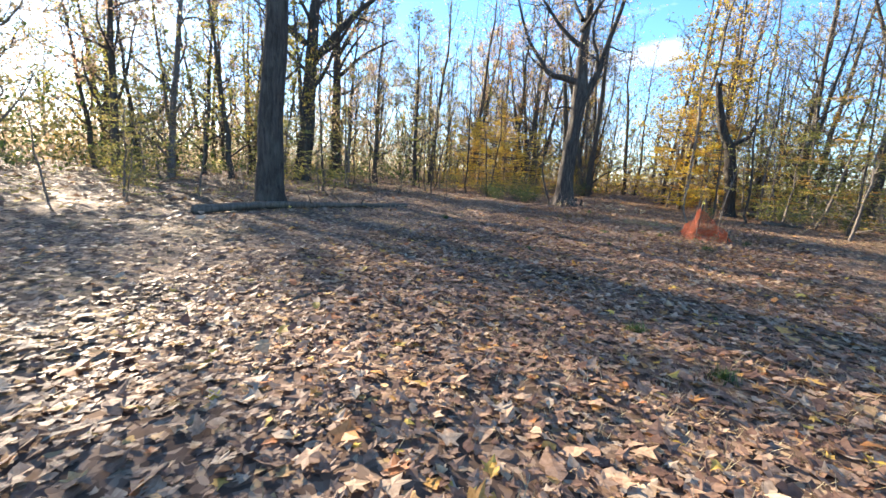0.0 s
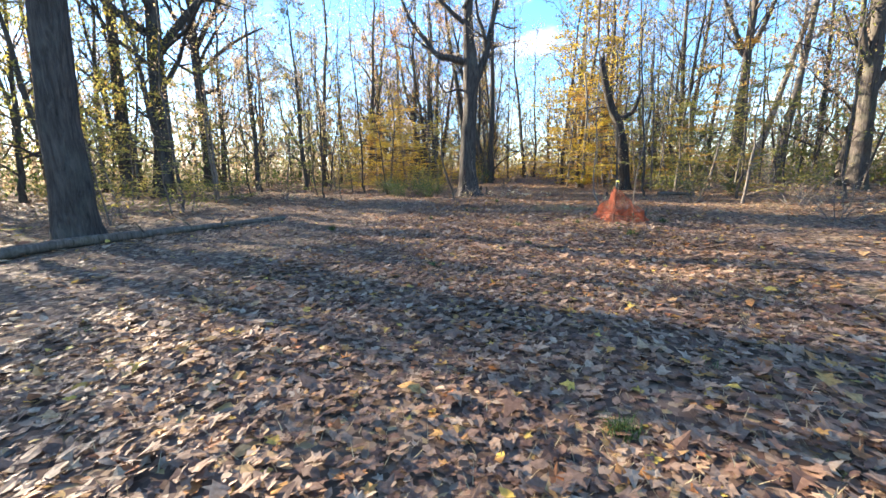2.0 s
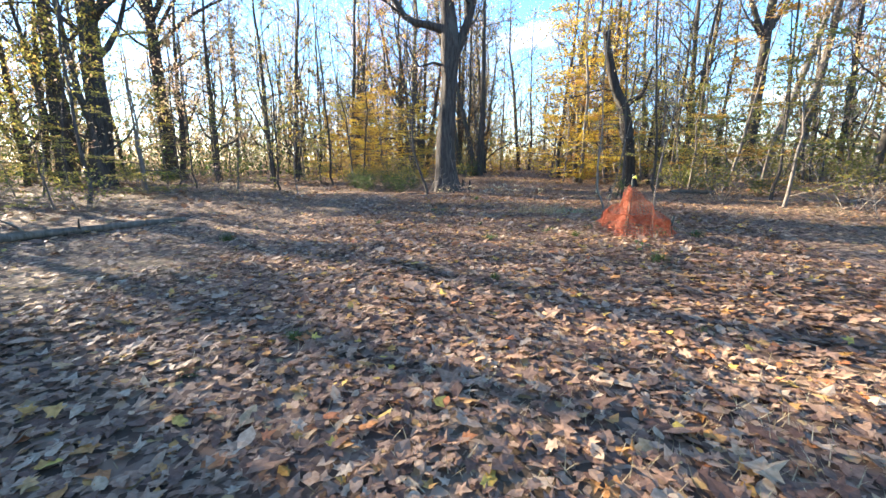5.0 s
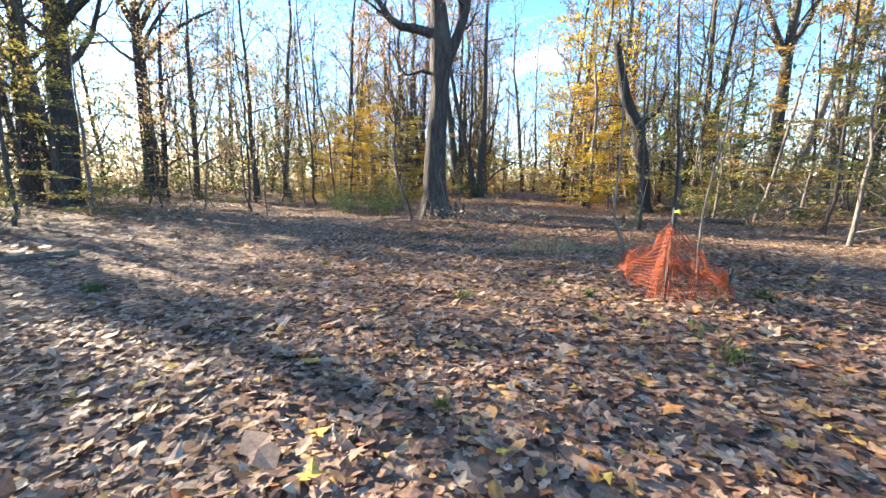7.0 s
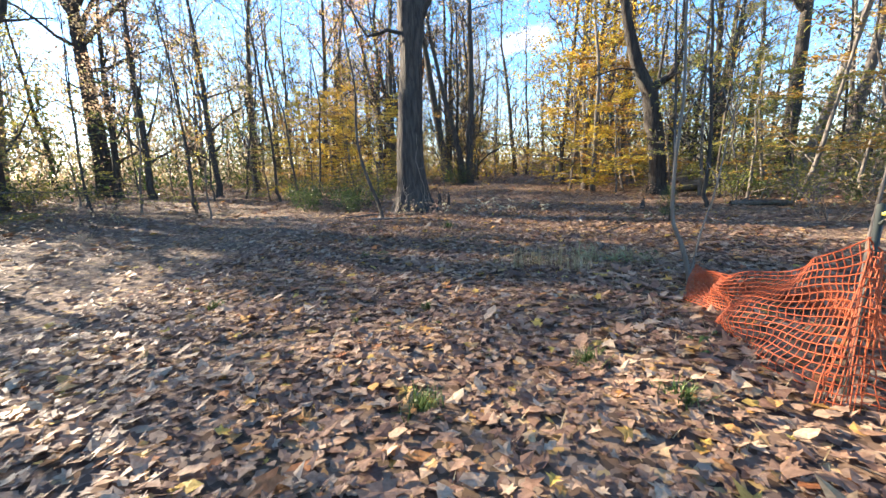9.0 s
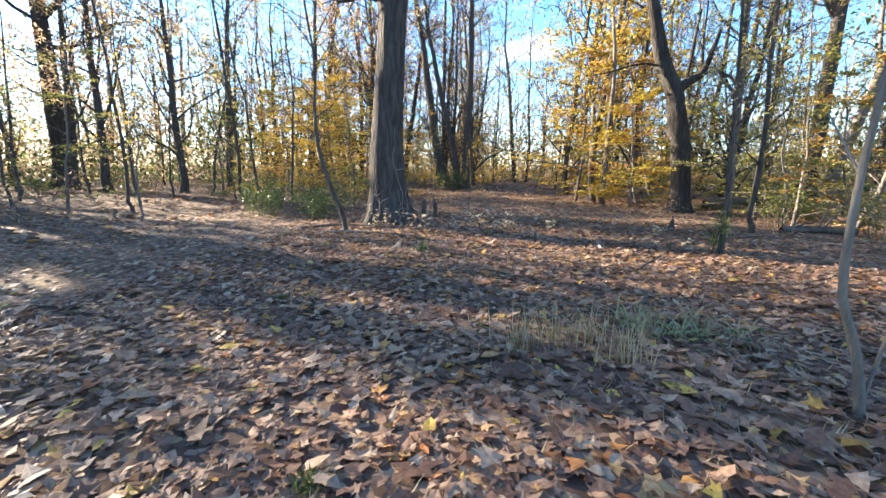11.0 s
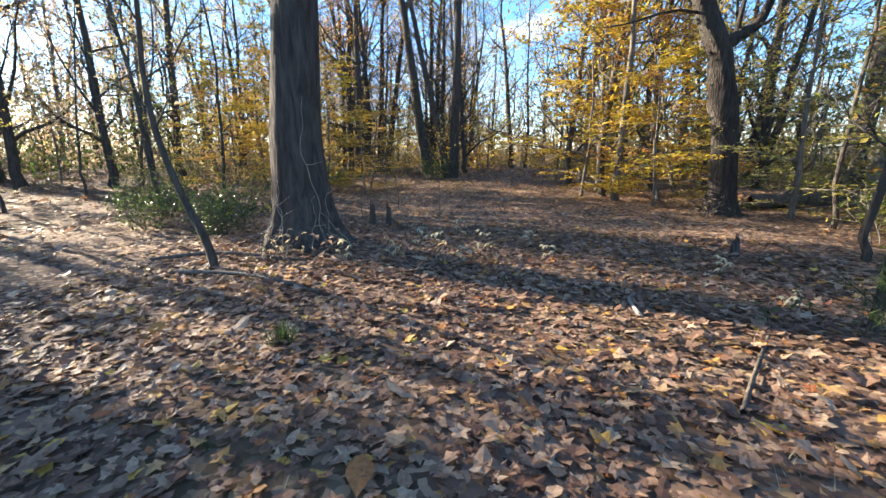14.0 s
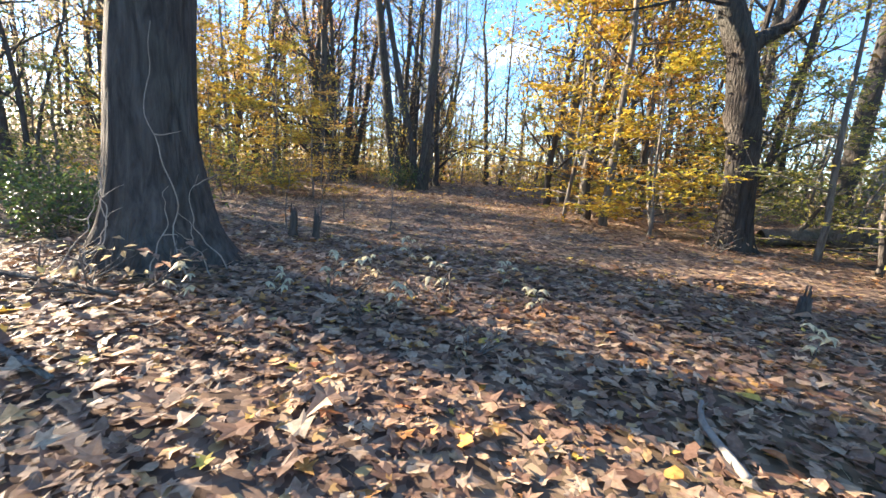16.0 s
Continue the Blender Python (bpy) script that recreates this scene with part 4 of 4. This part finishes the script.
def slanting_sapling():
    rng = np.random.default_rng(15)
    t = thing("slanting_sapling", -4.75, 22.35, "dark slanting sapling growing beside the old oak", "tree")
    w = Geo()
    tips = []
    limb(rng, w, [(0.05, -0.1), (-0.05, 0.4), (-0.28, 1.0), (-0.5, 1.8), (-0.55, 2.6), (-0.5, 3.6), (-0.7, 5.2), (-0.6, 7.0)], 0.06, 0.014, tips, 20, 9, 10, 1.3, 1, 0.4)
    part("trunk", w, BARK_DARK, t)
    c = Geo()
    pts = leaf_points(rng, tips, 0.8, 0.08)
    c.leaves(pts, rng.uniform(0.07, 0.12, len(pts)), rng, 0.6)
    part("crown", c, TAN, t)


slanting_sapling()


def upright_sapling():
    rng = np.random.default_rng(16)
    t = thing("slim_sapling", 2.72, 22.65, "slim grey sapling standing beside a pine seedling", "tree")
    tips = []
    limb(rng, None, [(0.0, -0.1), (0.02, 0.8), (-0.04, 1.8), (-0.1, 3.0), (-0.2, 4.4), (-0.3, 6.2)], 0.05, 0.013, tips, 18, 9, 9, 1.4, 1, 0.3, own=t, mat=BARK_DARK, name="trunk")
    c = Geo()
    pts = leaf_points(rng, tips, 3.0, 0.1, 0.4)
    c.leaves(pts, rng.uniform(0.07, 0.12, len(pts)), rng, 0.7)
    part("crown", c, GREENISH, t, "few yellow-green leaves")


upright_sapling()


# ---- fallen wood ----
def fallen_log(name, label, pts, r0, r1, seed, mat=DEADWOOD, stubs=3):
    rng = np.random.default_rng(seed)
    pts = np.array([(x, y, float(height(x, y)) + z) for x, y, z in pts])
    ln = smooth_line(pts, 4 * len(pts))
    rr = np.linspace(r0, r1, len(ln))
    t = new(name)
    t.location = ln[0]
    tagged(t, label, "fallen wood")
    g = Geo()
    g.tube(ln - ln[0], rr, 12, lambda a, d: 1 + 0.10 * np.sin(3 * a + d * 1.7) + 0.06 * np.sin(7 * a - d * 4))
    part("log", g, mat, t)
    for k in range(stubs):
        s = rng.uniform(0.15, 0.9)
        p, way = along(ln - ln[0], s)
        d = side_way(rng, way, 1.0, rng.uniform(0.6, 2.5))
        d[2] = abs(d[2])
        g = Geo()
        r = np.interp(s, [0, 1], [r0, r1])
        g.tube(wander(rng, p, d, r * 7, 4, 0.15), np.linspace(r * 0.35, r * 0.1, 5), 6)
        part("branch_stub", g, mat, t)


fallen_log("fallen_log", "long dark rotting log lying across the leaves", [(-8.0, 13.9, 0.05), (-8.7, 12.2, 0.08), (-9.2, 10.4, 0.11), (-9.5, 8.6, 0.13), (-9.7, 6.4, 0.12)], 0.06, 0.13, 1)
fallen_log("fallen_branch", "dark dead branch lying on the leaves", [(-1.78, 3.9, 0.02), (-1.74, 3.5, 0.03), (-1.72, 3.1, 0.03)], 0.014, 0.02, 2, stubs=1)
fallen_log("fallen_branch", "grey dead stick on the leaves", [(1.15, 20.9, 0.03), (1.35, 21.35, 0.04), (1.75, 22.2, 0.03)], 0.02, 0.013, 3, DEADWOOD, 0)
fallen_log("fallen_branch", "short grey dead stick on the leaves", [(0.95, 19.0, 0.03), (1.05, 19.3, 0.04), (1.05, 19.65, 0.03)], 0.022, 0.016, 4, DEADWOOD, 0)
fallen_log("fallen_log", "rotting moss-edged log behind the broken tree", [(4.9, 32.3, 0.15), (6.1, 32.6, 0.25), (7.7, 33.1, 0.3)], 0.2, 0.26, 5, stubs=4)
fallen_log("fallen_log", "short dark log among the shrubs", [(4.9, 25.9, 0.06), (5.6, 26.1, 0.08), (6.6, 26.5, 0.09)], 0.08, 0.11, 6)
fallen_log("fallen_branch", "pale fallen branch beside the oak", [(-5.0, 22.0, 0.03), (-3.9, 22.05, 0.05), (-2.7, 21.85, 0.04)], 0.03, 0.015, 7, BARK_GREY, 3)
fallen_log("fallen_branch", "short pale broken stick on sunlit leaves", [(0.74, 23.1, 0.03), (0.66, 22.8, 0.05), (0.71, 22.4, 0.04)], 0.016, 0.022, 11, BARK_SMOOTH, 1)
fallen_log("fallen_branch", "thin dead branch before the oak", [(-6.0, 22.4, 0.03), (-5.2, 22.9, 0.06), (-3.6, 22.9, 0.05)], 0.035, 0.02, 10, DEADWOOD, 3)


def stump(x, y, r, h, seed):
    rng = np.random.default_rng(seed)
    t = thing("tree_stump", x, y, "small dark rotten stump on the leaves", "stump")
    g = Geo()
    z = np.array([-0.1, 0, 0.1, 0.25, h * 0.8, h])
    g.tube(np.column_stack([0.03 * z, 0.02 * z, z]), np.array([1.5, 1.4, 1.15, 1.0, 0.95, 0.7]) * r, 12, lambda a, d: 1 + 0.16 * np.sin(3 * a + d * 4) + 0.1 * np.sin(5 * a + 1))
    for k in range(4):
        p = np.array([math.cos(k * 1.6) * r * 0.6, math.sin(k * 1.6) * r * 0.6, h - 0.05])
        g.tube(np.array([p, p + np.array([0.01, 0, rng.uniform(0.06, 0.2)])]), [r * 0.3, 0.008], 5)
    part("stump", g, BARK_DARK, t)


stump(2.5, 25.6, 0.05, 0.24, 1)
stump(-4.3, 26.3, 0.06, 0.45, 2)
stump(-4.0, 26.5, 0.05, 0.4, 3)


# ---- small plants ----
def blades(g, rng, n, spread, length, width, droop=0.5):
    for k in range(n):
        a = rng.uniform(0, 6.28)
        r = abs(rng.normal(0, spread))
        p = np.array([math.cos(a) * r, math.sin(a) * r, -0.02])
        b = rng.uniform(0, 6.28)
        d = np.array([math.cos(b), math.sin(b), 0])
        L = length * rng.uniform(0.5, 1.15)
        lean = rng.uniform(0.15, 1.0) * droop
        side = np.array([-d[1], d[0], 0]) * width
        s = np.linspace(0, 1, 5)[:, None]
        mid = p + d * (L * lean * s ** 1.6) + np.array([0, 0, 1]) * (L * (s - 0.55 * lean * s ** 2.5))
        w = side * (1 - 0.9 * s)
        v = np.concatenate([mid - w, mid + w])
        q = [(i, i + 1, i + 6, i + 5) for i in range(4)]
        g.add(v, q)


def tuft(name, x, y, label, n, spread, length, width, mat, droop, seed, category="grass"):
    rng = np.random.default_rng(seed)
    g = Geo()
    blades(g, rng, n, spread, length, width, droop)
    ob = new(name, g.mesh(name, mat))
    ob.location = (x, y, float(height(x, y)) + 0.01)
    tagged(ob, label, category, "tufts on the forest floor", kind="stuff")


def sedge(x, y, length, mat, seed):
    rng = np.random.default_rng(seed)
    t = thing("sedge_clump", x, y, "pale arching sedge blades over fallen leaves", "sedge", "sedge clumps")
    for k in range(36):
        g = Geo()
        blades(g, rng, 1, 0.13, length, 0.013, 1.9)
        part("blade", g, mat, t)


for k, (x, y, s) in enumerate(((2.4, 12.7, 1.0), (-0.3, 13.85, 0.9), (0.7, 14.6, 0.8), (1.2, 14.2, 0.8), (-2.25, 20.7, 1.1), (-2.9, 17.9, 0.7), (-2.6, 18.0, 0.7), (-5.3, 12.5, 1.2), (3.4, 15.1, 1.1),
                               (-1.0, 9.0, 0.6), (1.6, 5.2, 0.8), (2.4, 4.4, 0.8), (-0.9, 15.6, 0.6), (0.3, 11.2, 0.6), (-3.3, 15.1, 0.7))):
    tuft("grass_tuft", x, y, "small green grass tuft among fallen leaves", 110, 0.075 * s, 0.2 * s, 0.0055, GREEN, 1.1, 200 + k)
scattered = np.random.default_rng(90)
for k in range(34):
    x, y = scattered.uniform(-3.4, 3.2), scattered.uniform(3.0, 20.5)
    tuft("grass_tuft", x, y, "tiny green grass tuft among fallen leaves", 34, 0.05, scattered.uniform(0.06, 0.12), 0.003, GREEN, 1.2, 400 + k)
for k, (x, y) in enumerate(((0.1, 17.5), (0.35, 17.75), (0.6, 17.3), (-0.2, 17.3), (0.8, 18.0))):
    tuft("dry_grass_clump", x, y, "clump of bleached dry grass standing in leaves", 70, 0.14, 0.42, 0.004, DRY_GRASS, 0.6, 240 + k)
for k, (x, y, s) in enumerate(((0.75, 18.3, 1.0), (1.35, 18.6, 1.2), (1.1, 18.1, 1.0), (1.6, 18.2, 0.9))):
    sedge(x, y, 0.34 * s, DRY_GRASS if k % 2 else SEDGE, 260 + k)


def grass_patch():
    """Thin short grass through the leaves where the glade is open."""
    rng = np.random.default_rng(70)
    g = Geo()
    for cx, cy, sx, sy, m in ((2.6, 4.0, 1.8, 1.2, 3200), (2.4, 8.6, 1.6, 0.8, 1800), (1.6, 16.5, 1.5, 2.0, 2000), (6.0, 20, 3, 3, 2200)):
        x, y = rng.normal(cx, sx, m), rng.normal(cy, sy, m)
        yaw, L = rng.uniform(0, 6.28, m), rng.uniform(0.05, 0.14, m)
        d = np.stack([np.cos(yaw), np.sin(yaw), np.zeros(m)], 1)
        side = np.stack([-d[:, 1], d[:, 0], np.zeros(m)], 1) * 0.004
        p = np.stack([x, y, height(x, y)], 1)
        tip = p + d * L[:, None] * 0.7 + np.array([0, 0, 1]) * L[:, None] * 0.7
        v = np.stack([p - side, p + side, tip], 1).reshape(-1, 3)
        g.add(v, None, np.arange(3 * m).reshape(-1, 3))
    ob = new("grass", g.mesh("grass", DRY_GRASS))
    tagged(ob, "thin pale grass growing through fallen leaves", "grass", kind="stuff")


grass_patch()


def pine_seedling(x, y, h, seed):
    rng = np.random.default_rng(seed)
    t = thing("pine_seedling", x, y, "small soft green pine seedling in the leaves", "pine seedling")
    w = Geo()
    ln = wander(rng, (0, 0, -0.05), (0.1, 0, 1), h, 5, 0.05)
    w.tube(ln, np.linspace(0.012, 0.004, 6), 5)
    tips = []
    sprout(rng, w, ln, np.linspace(0.012, 0.004, 6), 12, 0.2, h * 0.5, 1.1, 0, tips, 3, 0.08, 0.12, 0.6, 0.5)
    part("stem", w, BARK_DARK, t)
    c = Geo()
    pts = leaf_points(rng, tips, 70, 0.035)
    c.leaves(pts, rng.uniform(0.07, 0.12, len(pts)), rng, 0.2, 0.06, 0.0)
    part("needles", c, GREEN, t, "soft green needles")


pine_seedling(2.5, 22.4, 0.8, 3)


def far_wood():
    """The wood beyond: stems, twigs and scattered leaves out to the horizon."""
    rng = np.random.default_rng(88)
    w = Geo()
    for k in range(170):
        a = rng.uniform(-1.95, 1.35)
        d = rng.uniform(58, 130)
        x, y = 0 + d * math.sin(a) - 4, 18 + d * math.cos(a)
        H, R = rng.uniform(13, 22), rng.uniform(0.10, 0.26)
        ln = wander(rng, (x, y, -0.2), (0, 0, 1), H, 6, 0.05)
        w.tube(ln, np.linspace(R, R * 0.2, 7), 5)
        for j in range(9):
            p, way = along(ln, rng.uniform(0.3, 0.95))
            dn = side_way(rng, way, 0.8, rng.uniform(0, 6.28))
            b = wander(rng, p, dn, rng.uniform(2, 4.5), 3, 0.15, 0.1)
            w.tube(b, [R * 0.3, R * 0.2, R * 0.12, 0.015], 3)
            for _ in range(3):
                p2, way2 = along(b, rng.uniform(0.3, 0.95))
                w.tube(wander(rng, p2, side_way(rng, way2, 0.9, rng.uniform(0, 6.28)), 1.4, 2, 0.2, 0.1), [0.03, 0.02, 0.012], 3)
    def haze(name, mat, label, a0, a1, d0, d1, n, low, tall=1.0, big=1.0):
        c = Geo()
        a, d = rng.uniform(a0, a1, n), rng.uniform(d0, d1, n)
        lump = 0.65 + 0.6 * np.sin(a * 37) * np.sin(a * 11 + d * 0.13)
        z = np.where(rng.random(n) < low, rng.gamma(1.7, 1.2, n) * tall, rng.uniform(2, 17, n)) * np.clip(lump, 0.25, 1.3)
        c.leaves(np.column_stack([d * np.sin(a) - 4, 18 + d * np.cos(a), 0.1 + z]), rng.uniform(0.2, 0.45, n) * big, rng, 0.35)
        ob = new(name, c.mesh(name, mat))
        tagged(ob, label, "woodland", kind="stuff")
    haze("far_foliage", TAN, "distant tan and withered autumn foliage", -1.95, 1.35, 40, 100, 32000, 0.75)
    haze("far_foliage", GREENISH, "distant yellow-green undergrowth on the shaded side", 0.15, 1.4, 24, 80, 20000, 0.6)
    haze("far_foliage", TAN, "distant withered undergrowth on the shaded side", 0.1, 1.4, 30, 90, 16000, 0.9)
    haze("far_foliage", GREEN, "distant green undergrowth on the sunny side", -2.0, -0.75, 26, 80, 16000, 0.9, 1.5)
    haze("far_foliage", TAN, "distant withered undergrowth on the sunny side", -2.0, -0.7, 30, 90, 22000, 0.92, 2.4)
    haze("far_twigs", HAZE, "grey-brown haze of the farthest twigs and stems", -2.1, 1.5, 55, 120, 60000, 0.9, 4.4, 1.9)
    haze("far_foliage", YELLOW, "distant yellow foliage along the ride", -0.7, 0.25, 36, 80, 6000, 0.6)
    haze("far_foliage", ORANGE, "distant orange foliage along the ride", -0.6, 0.3, 38, 90, 7000, 0.4)
    ob = new("far_wood", w.mesh("far_wood", BARK_GREY))
    tagged(ob, "distant bare grey stems of the wood", "woodland", kind="stuff")


def maple_seedling(x, y, h, seed, mat, label, size=1.0):
    """A thin bowed stem with a few broad leaves held level."""
    rng = np.random.default_rng(seed)
    t = thing("maple_seedling", x, y, label, "seedling", "seedlings by the oak")
    g = Geo()
    ln = wander(rng, (0, 0, -0.03), (rng.uniform(-0.5, 0.5), rng.uniform(-0.5, 0.5), 1), h, 5, 0.12)
    g.tube(ln, np.linspace(0.006, 0.0025, 6), 4)
    ends = []
    for k in range(4):
        p, way = along(ln, 0.45 + 0.17 * k)
        b = wander(rng, p, side_way(rng, way, 1.2, k * 2.4), 0.09, 2, 0.1)
        g.tube(b, [0.003, 0.0025, 0.002], 3)
        ends.append(b[-1])
    part("stem", g, BARK_GREY, t)
    for e in ends + [ln[-1]]:
        out = leaf_outline("maple")
        s, yaw = rng.uniform(0.10, 0.15) * size, rng.uniform(0, 6.28)
        lx, ly = out[:, 0] * s, out[:, 1] * s
        v = np.column_stack([lx * math.cos(yaw) - ly * math.sin(yaw), lx * math.sin(yaw) + ly * math.cos(yaw), -1.6 * (lx ** 2 + ly ** 2) / s])
        v = np.vstack([[0, 0, 0], v]) + e
        n = len(out)
        g = Geo()
        g.add(v, None, [(0, 1 + i, 1 + (i + 1) % n) for i in range(n)])
        part("leaf", g, mat, t)


PALE_LEAF = foliage("pale_leaves", ((0.0, (0.55, 0.50, 0.30)), (0.6, (0.68, 0.62, 0.40)), (1.0, (0.60, 0.56, 0.22))), 0.35, 0.5)
for k, (x, y, h) in enumerate(((-2.3, 24.0, 0.45), (-1.9, 24.6, 0.5), (-1.55, 23.7, 0.35), (-1.2, 24.4, 0.5), (-0.7, 24.9, 0.4), (-2.6, 23.5, 0.3), (-0.2, 24.3, 0.35), (-2.0, 25.4, 0.5), (-3.0, 22.9, 0.4), (2.4, 23.4, 0.3), (1.9, 24.2, 0.3))):
    maple_seedling(x, y, h, 300 + k, PALE_LEAF, "thin maple seedling with pale cream leaves beside the oak")
for k, (x, y, h) in enumerate(((2.2, 22.9, 0.25), (2.5, 22.4, 0.3), (1.9, 22.6, 0.22), (2.9, 15.0, 0.35), (2.55, 14.0, 0.3), (3.2, 15.5, 0.3), (1.6, 14.9, 0.2), (2.2, 12.9, 0.25), (-4.9, 12.8, 0.3), (1.7, 17.9, 0.3))):
    maple_seedling(x, y, h, 320 + k, GREEN, "small green leafy seedling among fallen leaves", 0.6)


far_wood()
